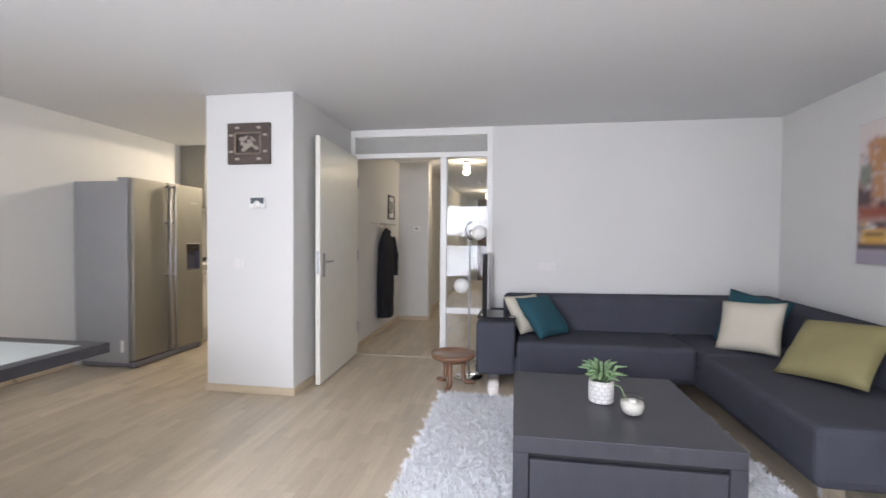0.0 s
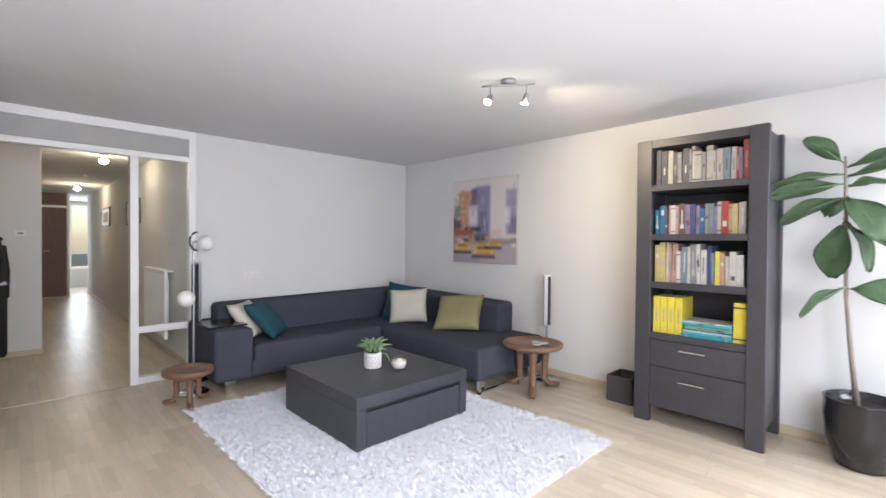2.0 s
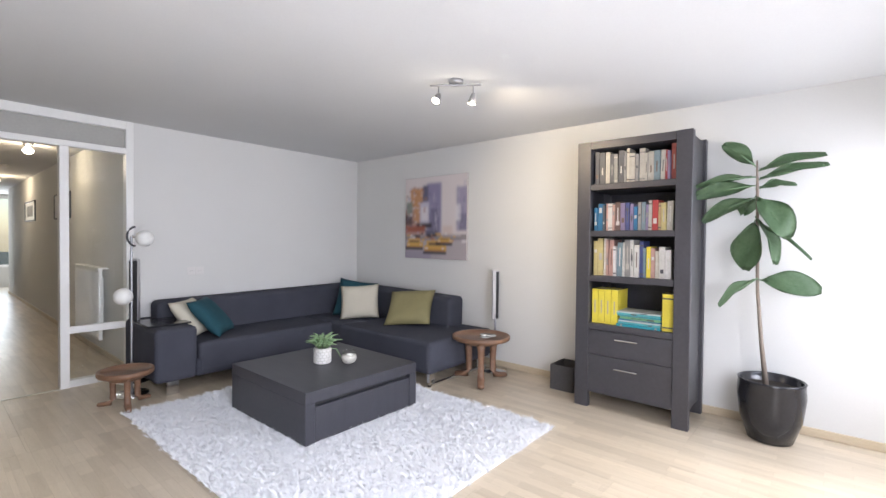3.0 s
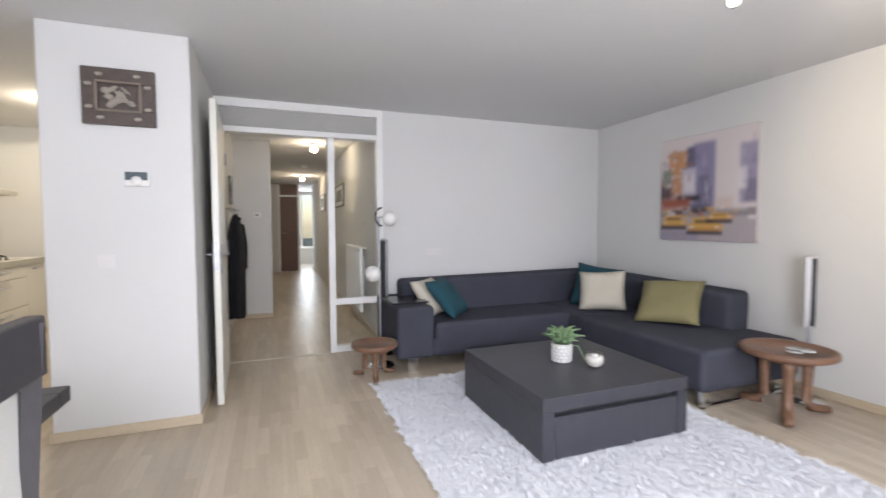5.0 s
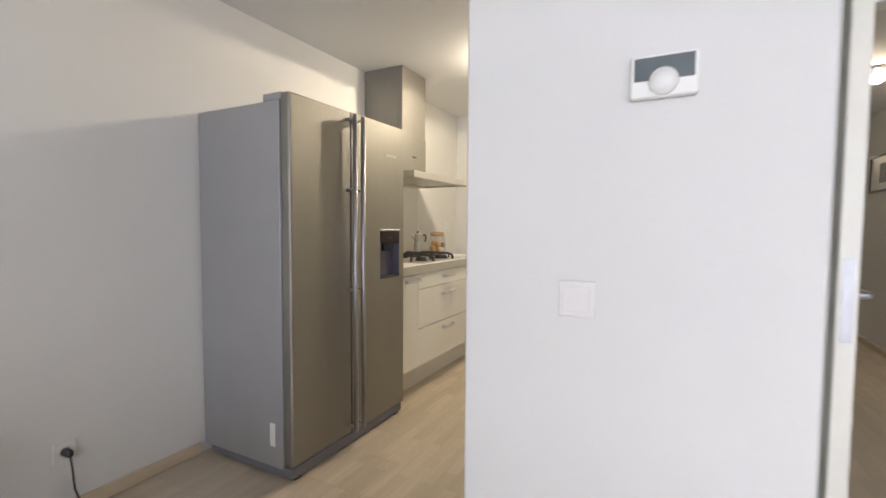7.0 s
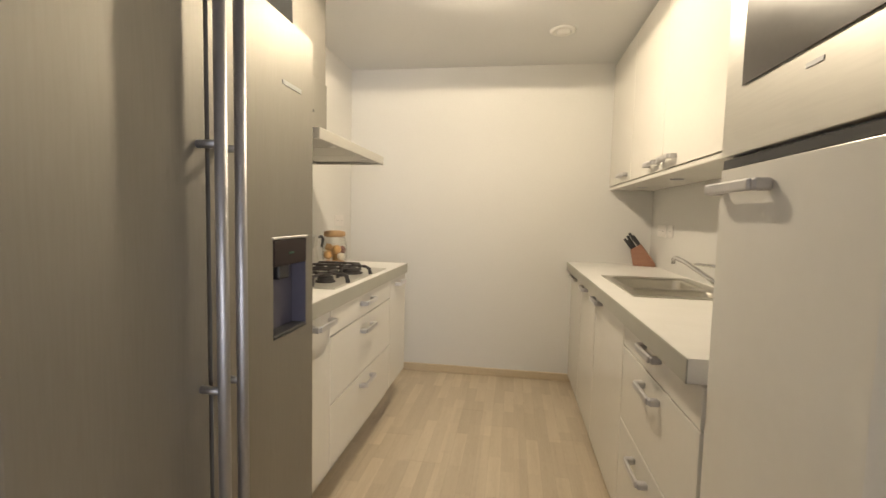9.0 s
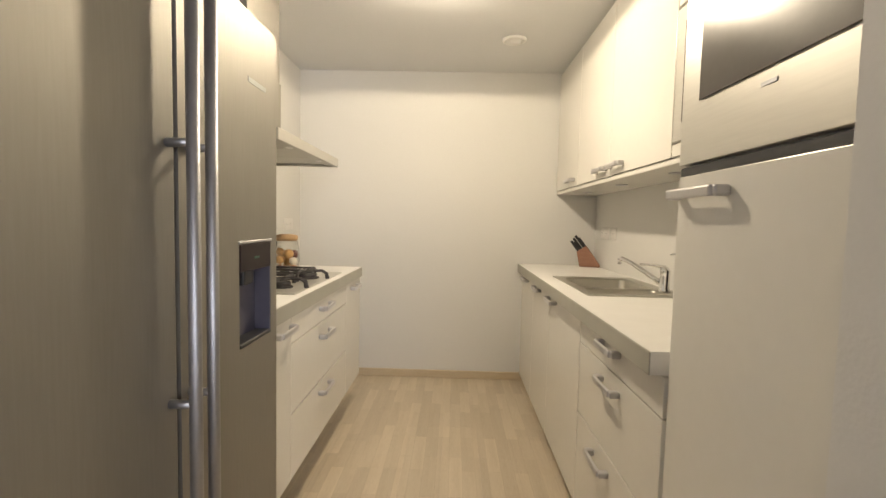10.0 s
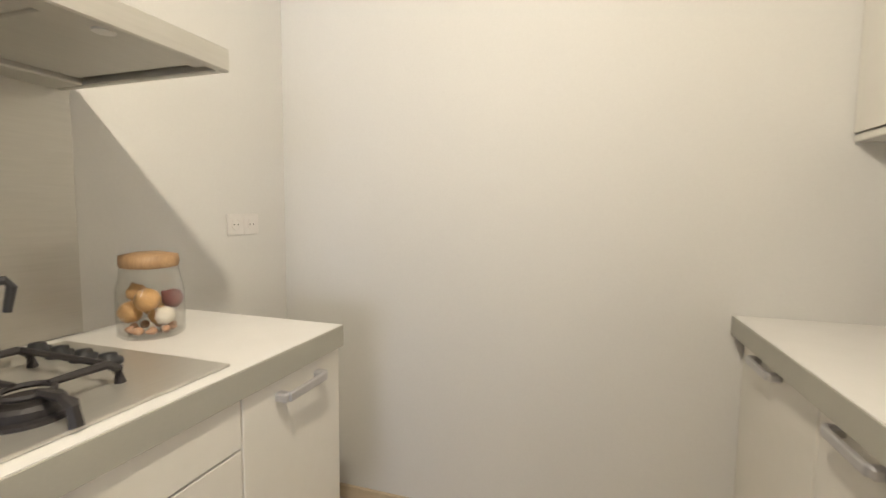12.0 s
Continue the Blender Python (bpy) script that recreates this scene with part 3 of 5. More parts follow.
hob()


def moka():
    p = thing("moka_pot", "dull aluminium moka coffee pot standing on a pan support", "coffee pot", (-2.275, 2.185, 0.965), 60)
    part("boiler", lathe([(0.048, 0), (0.05, 0.004), (0.043, 0.075), (0.043, 0.08)], 8), M_POTALU, p)
    part("upper_chamber", lathe([(0.04, 0.08), (0.036, 0.09), (0.05, 0.165), (0.05, 0.168), (0.03, 0.178), (0.006, 0.182)], 8), M_POTALU, p)
    part("lid_knob", lathe([(0.007, 0.18), (0.011, 0.195), (0.009, 0.205), (0.001, 0.207)], 12), M_BLACKP, p)
    part("spout", tube([(-0.035, 0, 0.14), (-0.075, 0, 0.168)], [0.02, 0.006], 8), M_POTALU, p)
    part("handle", tube([(0.045, 0, 0.16), (0.085, 0, 0.165), (0.095, 0, 0.15), (0.085, 0, 0.095)], [0.008, 0.01, 0.01, 0.008], 8), M_BLACKP, p, "black plastic handle")
    p.scale = (0.84, 0.84, 0.84)


moka()


def jar():
    K = 1.13
    p = thing("storage_jar", "clear glass jar with wooden lid holding onions and garlic", "jar", (-2.30, 2.575, 0.913))
    g = part("jar_body", lathe([(0.058, 0.0), (0.066, 0.006), (0.068, 0.05), (0.067, 0.10), (0.060, 0.128), (0.058, 0.145), (0.0565, 0.145), (0.0585, 0.128), (0.0655, 0.10), (0.0665, 0.05), (0.062, 0.01), (0.054, 0.006)], 32), M_JAR, p, "clear glass body", True)
    g.visible_shadow = False
    g.scale = (K, K, K * 1.06)
    part("lid", lathe([(0.05, 0.145), (0.061, 0.148), (0.063, 0.158), (0.061, 0.172), (0.03, 0.178), (0.001, 0.178)], 28), material("striped_light_wood", (0.50, 0.33, 0.17), 0.5, second=(0.30, 0.17, 0.08), stretch=(14, 1, 1), bump=0.1), p, "turned light wooden lid", True).scale = (K * 0.94, K * 0.94, K * 1.06)
    onion, garlic, shal = material("onion_skin", (0.66, 0.40, 0.17), 0.4, vary=0.35, stretch=(6, 6, 1)), material("garlic_skin", (0.78, 0.73, 0.64), 0.6, vary=0.1), material("red_onion_skin", (0.20, 0.07, 0.06), 0.4, vary=0.3)
    shall = material("shallot_skin", (0.62, 0.36, 0.22), 0.45, vary=0.3)
    rnd = random.Random(4)
    for i, (x, y, z, r, m, n) in enumerate(((-0.025, -0.03, 0.055, 0.026, onion, "onion"), (0.02, -0.025, 0.085, 0.027, onion, "onion"), (-0.03, 0.03, 0.06, 0.026, onion, "onion"), (-0.03, -0.01, 0.095, 0.022, onion, "onion"), (0.035, 0.005, 0.045, 0.022, garlic, "garlic_bulb"), (0.03, 0.03, 0.08, 0.024, shal, "red_onion"), (0.0, 0.02, 0.04, 0.024, onion, "onion"))):
        r *= K
        b = lathe([(0.001, -r * 0.9), (r * 0.6, -r * 0.75), (r, -r * 0.1), (r * 0.85, r * 0.5), (r * 0.3, r * 0.9), (0.003, r * 1.15)], 14)
        o = tagged(part(n, b, m, None, "", True), "round papery " + n.replace("_", " ") + " inside the glass jar", n.replace("_", " "))
        o.matrix_world = pose(-2.30 + x * K, 2.575 + y * K, 0.913 + z * K, rnd.uniform(-50, 50), rnd.uniform(-50, 50), rnd.uniform(0, 360))
    for i in range(9):
        a = i * 0.7
        b = lathe([(0.001, -0.014), (0.009, -0.008), (0.011, 0.0), (0.004, 0.014), (0.001, 0.018)], 10)
        o = tagged(part("shallot", b, shall, None, "", True), "small brown shallot on the bottom of the jar", "shallot", "shallots in the jar")
        o.matrix_world = pose(-2.30 + 0.046 * math.cos(a), 2.575 + 0.046 * math.sin(a), 0.913 + 0.019, 90, 0, math.degrees(a) + 40)


jar()


def sockets(name, label, centres, wall, axis, face):
    """A wall plate of one or two round sockets."""
    s = thing(name, label, "socket")
    for c in centres:
        x, y, z = c
        b = box(-0.04, 0.04, -0.006, 0.0, -0.04, 0.04, 0.003, 2)
        o = part("plate", b, M_PLATE, s)
        o.matrix_basis = pose(x, y, z, 0, 0, face)
        r = lathe([(0.022, 0.0005), (0.021, 0.003), (0.019, 0.003), (0.0175, 0.0015), (0.001, 0.0015)], 20)
        r = part("socket_ring", r, M_PLATE, o)
        r.matrix_basis = pose(0, -0.006, 0, 90)
        # black discs stand for the shade inside the pin holes
        bm = bmesh.new()
        for e in (-0.0095, 0.0095):
            merge(bm, cyl(0.0025, 0, 0.001, 8), 0, pose(e, -0.0075, 0, 90))
        part("pin_hole_dot", bm, M_BLACKP, o)
    return s


sockets("wall_socket", "white double wall socket above the worktop end", [(WX, 3.07, 1.18), (WX, 3.15, 1.18)], 0, "x", 90)
sockets("wall_socket", "white double wall socket above the sink worktop", [(-0.215, 3.165, 1.165), (-0.215, 3.085, 1.165)], 0, "x", -90)
sockets("wall_socket", "white single wall switch plate above the sink worktop", [(-0.215, 2.95, 1.165)], 0, "x", -90)
sockets("wall_socket", "white wall socket low beside the fridge", [(WX, -0.212, 0.268)], 0, "x", 90)
sockets("wall_socket", "white double wall socket above the sofa", [(1.88, NY, 0.957), (1.96, NY, 0.957)], 0, "y", 0)


def sink():
    s = thing("kitchen_sink", "stainless steel double bowl sink set into the worktop", "sink")
    x0, x1, y0, y1, z = -0.70, -0.245, 1.87, 2.56, 0.9125
    bm = bmesh.new()
    box(x0, x1, y0, y0 + 0.05, z, z + 0.004, 0, 1, bm)
    box(x0, x1, y1 - 0.07, y1, z, z + 0.004, 0, 1, bm)
    box(x0, x0 + 0.04, y0 + 0.05, y1 - 0.07, z, z + 0.004, 0, 1, bm)
    box(x1 - 0.06, x1, y0 + 0.05, y1 - 0.07, z, z + 0.004, 0, 1, bm)
    box(x0 + 0.04, x1 - 0.06, 2.10, 2.125, z, z + 0.003, 0, 1, bm)
    part("rim", bm, M_SINK, s)
    for a, b, depth in ((y0 + 0.05, 2.10, 0.10), (2.125, y1 - 0.07, 0.15)):
        c, d = x0 + 0.04, x1 - 0.06
        bm = bmesh.new()
        rings = []
        # inset, depth below the rim, corner radius
        for inset, down, rad in ((0.0, 0.0, 0.002), (0.004, 0.002, 0.045), (0.007, 0.012, 0.045), (0.014, depth * 0.8, 0.05), (0.03, depth * 0.96, 0.05), (0.06, depth, 0.04)):
            hx, hy = (d - c) / 2 - inset, (b - a) / 2 - inset
            ring = []
            for sx, sy, t0 in ((1, 1, 0), (-1, 1, 1), (-1, -1, 2), (1, -1, 3)):
                for i in range(7):
                    t = (t0 + i / 6) * math.pi / 2
                    ring.append(bm.verts.new(((c + d) / 2 + sx * (hx - rad) + rad * math.cos(t), (a + b) / 2 + sy * (hy - rad) + rad * math.sin(t), z + 0.002 - down)))
            rings.append(ring)
        for lo, hi in zip(rings, rings[1:]):
            for i in range(28):
                bm.faces.new((lo[i], hi[i], hi[(i + 1) % 28], lo[(i + 1) % 28]))
        bm.faces.new(rings[-1])
        bmesh.ops.recalc_face_normals(bm, faces=bm.faces[:])
        bmesh.ops.reverse_faces(bm, faces=bm.faces[:])
        bmesh.ops.solidify(bm, geom=bm.faces[:], thickness=0.0012)
        bowl = part("bowl", bm, M_SINK, s, "", True)
        part("drain", lathe([(0.04, 0), (0.04, 0.002), (0.02, 0.001), (0.001, 0.0)], 20), M_CHROME, bowl).matrix_basis = pose((c + d) / 2, (a + b) / 2, z + 0.0035 - depth)


sink()


def tap():
    t = thing("kitchen_tap", "chrome single lever kitchen tap with long swivel spout", "tap", (-0.30, 2.02, 0.9165))
    part("tap_body", lathe([(0.026, 0), (0.026, 0.01), (0.022, 0.014), (0.022, 0.09), (0.024, 0.1), (0.012, 0.118), (0.001, 0.12)], 20), M_CHROME, t, "", True)
    part("spout", tube([(0, 0, 0.03), (-0.02, 0.06, 0.055), (-0.07, 0.22, 0.115), (-0.09, 0.30, 0.13), (-0.095, 0.32, 0.12), (-0.095, 0.322, 0.10)], [0.014, 0.012, 0.011, 0.011, 0.012, 0.012], 12), M_CHROME, t, "", True)
    part("lever", tube([(0, 0, 0.115), (-0.04, 0.03, 0.122), (-0.09, 0.07, 0.122)], [0.01, 0.007, 0.005], 8), M_CHROME, t, "", True)


tap()


def soap():
    t = thing("soap_dispenser", "dark grey soap pump bottle with chrome top beside the tap", "soap dispenser", (-0.258, 1.93, 0.9165))
    part("bottle", lathe([(0.03, 0), (0.032, 0.004), (0.032, 0.125), (0.026, 0.138), (0.014, 0.142)], 24), material("dark_soap_bottle", (0.05, 0.04, 0.045), 0.3), t, "", True)
    part("pump", lathe([(0.012, 0.142), (0.012, 0.158), (0.005, 0.16), (0.005, 0.178), (0.009, 0.18), (0.009, 0.188), (0.001, 0.189)], 14), M_CHROME, t, "chrome pump", True)
    part("nozzle", tube([(0, 0, 0.184), (-0.035, 0.03, 0.184), (-0.045, 0.038, 0.178)], 0.005, 8), M_CHROME, t)


soap()


def knives():
    k = thing("knife_block", "reddish wooden knife block with black-handled knives on the worktop", "knife block", (-0.31, 3.25, 0.913), -18)
    k.scale = (0.88, 0.88, 0.88)
    b = bmesh.new()
    v = [b.verts.new((x, y, z)) for y in (-0.045, 0.045) for x, z in ((-0.05, 0), (0.11, 0), (0.115, 0.015), (0.0, 0.175), (-0.075, 0.125))]
    b.faces.new(v[:5][::-1]), b.faces.new(v[5:])
    for i in range(5):
        b.faces.new((v[i], v[(i + 1) % 5], v[5 + (i + 1) % 5], v[5 + i]))
    bmesh.ops.recalc_face_normals(b, faces=b.faces[:])
    bmesh.ops.bevel(b, geom=b.edges[:], offset=0.003, segments=2, affect="EDGES")
    part("block", b, M_BLOCK, k)
    for i, (u, y, ln) in enumerate(((0.15, -0.02, 0.10), (0.45, 0.015, 0.11), (0.75, -0.015, 0.12), (0.85, 0.025, 0.09), (0.30, 0.03, 0.08))):
        x, z = -0.075 + u * 0.075, 0.125 + u * 0.05
        d = Vector((-0.60, 0, 0.80))
        e = Vector((x, y, z)) + d * ln
        part("knife_handle", tube([(x, y, z), (x + d.x * ln * 0.5, y, z + d.z * ln * 0.5), e], [0.009, 0.011, 0.01], 8, 0.7), M_BLACKP, k, "black plastic knife handle")


knives()


def upper_units():
    xf, xb, z0, z1 = -0.522, -0.217, 1.466, H - 0.002
    for a, b, hy in ((1.55, 2.193, 2.085), (2.195, 2.768, 2.31), (2.77, 3.356, 2.92)):
        u = thing("wall_cabinet", "cream white wall cabinet with bow handle above the sink worktop", "kitchen cabinet", group="wall cabinets over the sink")
        part("body", box(xf + 0.02, xb, a, b, z0, z1, 0.001), M_KITCH, u)
        d = part("door", box(xf, xf + 0.018, a + 0.0015, b - 0.0015, z0 + 0.004, z1 - 0.02, 0.002, 2), M_KITCH, u)
        bar_handle(d, xf, hy, 1.512, "y", 0.15, -1)
    u = thing("microwave", "built-in steel microwave oven in the wall cabinet row", "microwave")
    part("housing", box(xf + 0.02, xb, 0.99, 1.548, z0, z1, 0.001), M_KITCH, u)
    part("front_frame", box(xf - 0.002, xf + 0.018, 0.995, 1.545, 1.52, 1.98, 0.003), M_STEELH, u)
    part("lower_flap", box(xf, xf + 0.016, 0.995, 1.545, z0 + 0.004, 1.512, 0.002), M_KITCH, u)
    part("oven_window", box(xf - 0.006, xf - 0.003, 1.05, 1.48, 1.58, 1.92, 0.002), M_SMOKE, u, "dark glass window")
    part("upper_flap", box(xf, xf + 0.016, 0.995, 1.545, 1.99, z1 - 0.02, 0.002), M_KITCH, u)
    tagged(part("pelmet", box(xf + 0.002, xb, 0.99, 3.356, 1.444, 1.464, 0.003), M_KITCH), "cream white pelmet board under the wall cabinets", "panel")
    for i, y in enumerate((1.77, 2.375, 3.0)):
        l = part("under_cabinet_lamp", lathe([(0.032, 0), (0.032, -0.004), (0.024, -0.005), (0.022, -0.002), (0.001, -0.002)], 20), M_ALU, None, "", True)
        tagged(l, "small round unlit downlight under the wall cabinets", "lamp", "downlights under the cabinets").matrix_world = pose(-0.39, y, 1.444)


upper_units()


def tall_unit():
    u = thing("oven_cabinet", "tall cream white cabinet with built-in fridge and steel oven", "kitchen cabinet")
    y0, y1, xf, xb = 0.468, 0.985, -0.765, -0.217
    part("body", box(xf + 0.02, xb, y0, y1, 0.10, H - 0.004, 0.001), M_KITCH, u)
    part("plinth", box(xf + 0.06, xf + 0.08, y0, y1, 0, 0.10), M_KITCH, u)
    d = part("fridge_door", box(xf, xf + 0.018, y0 + 0.002, y1 - 0.002, 0.104, 1.340, 0.002, 2), M_KITCH, u)
    bar_handle(d, xf, 0.88, 1.297, "y", 0.18, -1)
    # solid black strip: the gap's shade is put into its colour
    part("gap_shade_strip", box(xf + 0.004, xf + 0.018, y0 + 0.002, y1 - 0.002, 1.342, 1.360), M_BLACKP, u, "black strip standing for the shade in the ventilation gap")
    o = part("oven", box(xf - 0.002, xf + 0.018, y0 + 0.002, y1 - 0.002, 1.366, 1.95, 0.002, 2), M_STEELH, u, "brushed steel oven front")
    part("oven_window", box(xf - 0.006, xf - 0.003, y0 + 0.01, 0.905, 1.497, 1.87, 0.001), M_SMOKE, o, "dark glass window")
    part("name_plate", box(xf - 0.0035, xf - 0.002, 0.67, 0.71, 1.468, 1.475), M_ALU, o)
    part("top_door", box(xf, xf + 0.018, y0 + 0.002, y1 - 0.002, 1.953, H - 0.02, 0.002, 2), M_KITCH, u)


tall_unit()
v = part("ceiling_vent", lathe([(0.075, 0), (0.075, -0.006), (0.06, -0.014), (0.05, -0.010), (0.048, -0.004), (0.044, -0.004), (0.04, -0.018), (0.001, -0.020)], 28), M_WHITEP, None, "", True)
tagged(v, "round white ventilation valve in the kitchen ceiling", "vent").matrix_world = pose(-0.95, 2.75, H)


def ceiling_light(at, label, wide=1.0):
    """A round holder with a bare glowing glass."""
    c = thing("ceiling_light", label, "ceiling lamp", at)
    part("holder", lathe([(0.05, 0.0), (0.05, -0.02), (0.04, -0.028), (0.03, -0.03), (0.028, -0.05), (0.001, -0.05)], 24), M_ALU, c, "", True).scale = (wide, wide, 1)
    b = part("bulb", lathe([(0.02, -0.05), (0.045, -0.07), (0.05, -0.09), (0.04, -0.11), (0.015, -0.122), (0.001, -0.123)], 20), M_BULB, c, "glowing frosted glass", True)
    b.visible_shadow = False
    return c


# unseen fixture; holder widened to keep the bulb's hot spot off the ceiling
ceiling_light((-1.40, 1.93, H), "round lit ceiling lamp in the kitchen", 2.4)
ceiling_light((0.90, 3.30, H), "small round lit ceiling lamp in the hall")
ceiling_light((0.97, 7.40, H), "small round lit ceiling lamp further down the hall")


# ---- living room ----
def cushion(name, w, h, d, mat, label, m):
    """A knife-edge cushion, plump in the middle, pinched at its corners."""
    n = 14
    b = bmesh.new()
    grid = {}
    for s in (-1, 1):
        for i in range(n + 1):
            for j in range(n + 1):
                u, v = 2 * i / n - 1, 2 * j / n - 1
                edge = i in (0, n) or j in (0, n)
                if edge and s == 1:
                    grid[s, i, j] = grid[-1, i, j]
                    continue
                pin = 1 - 0.07 * (1 - u * u) * (v * v) * 1.0
                pin2 = 1 - 0.07 * (1 - v * v) * (u * u)
                t = ((1 - u ** 4) * (1 - v ** 4)) ** 0.6 if not edge else 0
                wr = 0.006 * noise.noise((u * 3, v * 3, s * 5 + w * 9))
                grid[s, i, j] = b.verts.new((u * w / 2 * pin2, s * (d / 2 * t + (wr if not edge else 0)), v * h / 2 * pin))
    for s in (-1, 1):
        for i in range(n):
            for j in range(n):
                q = [grid[s, i, j], grid[s, i + 1, j], grid[s, i + 1, j + 1], grid[s, i, j + 1]]
                b.faces.new(q if s < 0 else q[::-1])
    o = tagged(part(name, b, mat, None, "", True), label, "cushion")
    o.matrix_world = m
    return o


def sofa():
    s = thing("corner_sofa", "charcoal grey fabric corner sofa with low back and chrome feet", "sofa")
    s.matrix_world = Matrix.LocRotScale((-0.125, -0.02, 0), None, (1.032, 1.0, 1.04))
    z0, zs, zb = 0.11, 0.385, 0.67
    R = 0.03
    part("seat_base", box(1.68, 3.90, 0.45, 1.27, z0, 0.26, R, 3), M_SOFA, s)
    part("seat_cushion", box(1.70, 3.02, 0.44, 1.05, 0.125, zs, 0.035, 3), M_SOFA, s)
    part("corner_cushion", box(3.02, 3.72, 0.30, 1.05, 0.125, zs + 0.002, 0.035, 3), M_SOFA, s)
    part("chaise_base", box(2.99, 3.90, -0.98, 0.45, z0, 0.26, R, 3), M_SOFA, s)
    part("chaise_cushion", box(2.98, 3.74, -0.99, 0.30, 0.125, zs, 0.035, 3), M_SOFA, s)
    part("chaise_end_cushion", box(3.70, 3.91, -0.99, -0.60, 0.125, zs - 0.002, 0.035, 3), M_SOFA, s)
    b = box(1.58, 3.92, 1.02, 1.27, 0.20, zb, 0.05, 4)
    for v in b.verts:
        if v.co.z > 0.4:
            v.co.z += 0.035 * (v.co.x - 1.58) / 2.3 + 0.004 * math.sin(v.co.x * 9)
            v.co.y += 0.03
    part("backrest", b, M_SOFA, s)
    b = box(3.68, 3.92, -0.61, 1.05, 0.20, zb, 0.05, 4)
    for v in b.verts:
        if v.co.z > 0.4:
            v.co.x += 0.01
            v.co.z += 0.03 * (v.co.y + 0.55) / 1.6
    part("backrest", b, M_SOFA, s)
    part("armrest", box(1.38, 1.69, 0.445, 1.26, z0, 0.53, 0.035, 4), M_SOFA, s)
    for x, y in ((1.52, 0.50), (1.52, 1.2), (3.10, -0.90), (3.82, -0.90), (3.82, 1.2), (2.7, 1.2)):
        b = box(x - 0.045, x + 0.045, y - 0.01, y + 0.01, 0.0, z0 + 0.01, 0.003)
        part("foot", b, M_CHROME, s, "flat chrome foot")
    part("foot_rail", box(3.02, 3.88, -0.955, -0.925, 0.0, 0.02, 0.003), M_CHROME, s, "flat chrome runner")
    part("foot_rail", box(3.02, 3.05, -0.955, -0.925, 0.0, z0 + 0.01, 0.003), M_CHROME, s, "flat chrome runner")
    return s


sofa()
tray = tagged(part("arm_tray", box(1.294, 1.624, 0.58, 0.98, 0.552, 0.566, 0.004, 2), M_POT), "dark glossy tray lying on the sofa armrest", "tray")
cushion("cushion", 0.40, 0.38, 0.13, M_CREAM, "small cream cotton cushion leaning behind a teal one", pose(1.733, 0.84, 0.567, -38, 0, 42))
cushion("cushion", 0.42, 0.42, 0.13, M_TEAL, "teal velvet cushion leaning on the sofa armrest", pose(1.857, 0.74, 0.567, -42, 0, 48))
cushion("cushion", 0.46, 0.46, 0.14, M_TEAL, "dark teal cushion tucked in the sofa corner", pose(3.456, 0.64, 0.588, -22, 8, -50))
cushion("cushion", 0.44, 0.40, 0.15, M_CREAM, "cream cotton cushion in the sofa corner", pose(3.343, 0.42, 0.588, -24, -4, -48))
cushion("cushion", 0.50, 0.46, 0.15, M_OLIVE, "olive gold velvet cushion against the sofa back", pose(3.487, -0.24, 0.577, -46, -4, -62))


def coffee_table():
    t = thing("coffee_table", "large square dark wenge coffee table with drawer on a rug", "coffee table")
    x0, x1, y0, y1, zt = 1.61, 2.58, -1.21, -0.225, 0.352
    part("tabletop", box(x0, x1, y0, y1, zt - 0.075, zt, 0.003, 2), M_TABLE, t)
    part("side_panel", box(x0, x0 + 0.07, y0, y1, 0.022, zt - 0.075, 0.003), M_TABLE, t)
    part("side_panel", box(x1 - 0.07, x1, y0, y1, 0.022, zt - 0.075, 0.003), M_TABLE, t)
    part("core", box(x0 + 0.07, x1 - 0.07, y0 + 0.04, y1 - 0.04, 0.03, zt - 0.076), M_BLACKP, t, "dark inner carcass")
    for y in (y0 + 0.004, y1 - 0.029):
        part("drawer_front", box(x0 + 0.074, x1 - 0.074, y, y + 0.025, 0.025, zt - 0.105, 0.003), M_TABLE, t)


coffee_table()


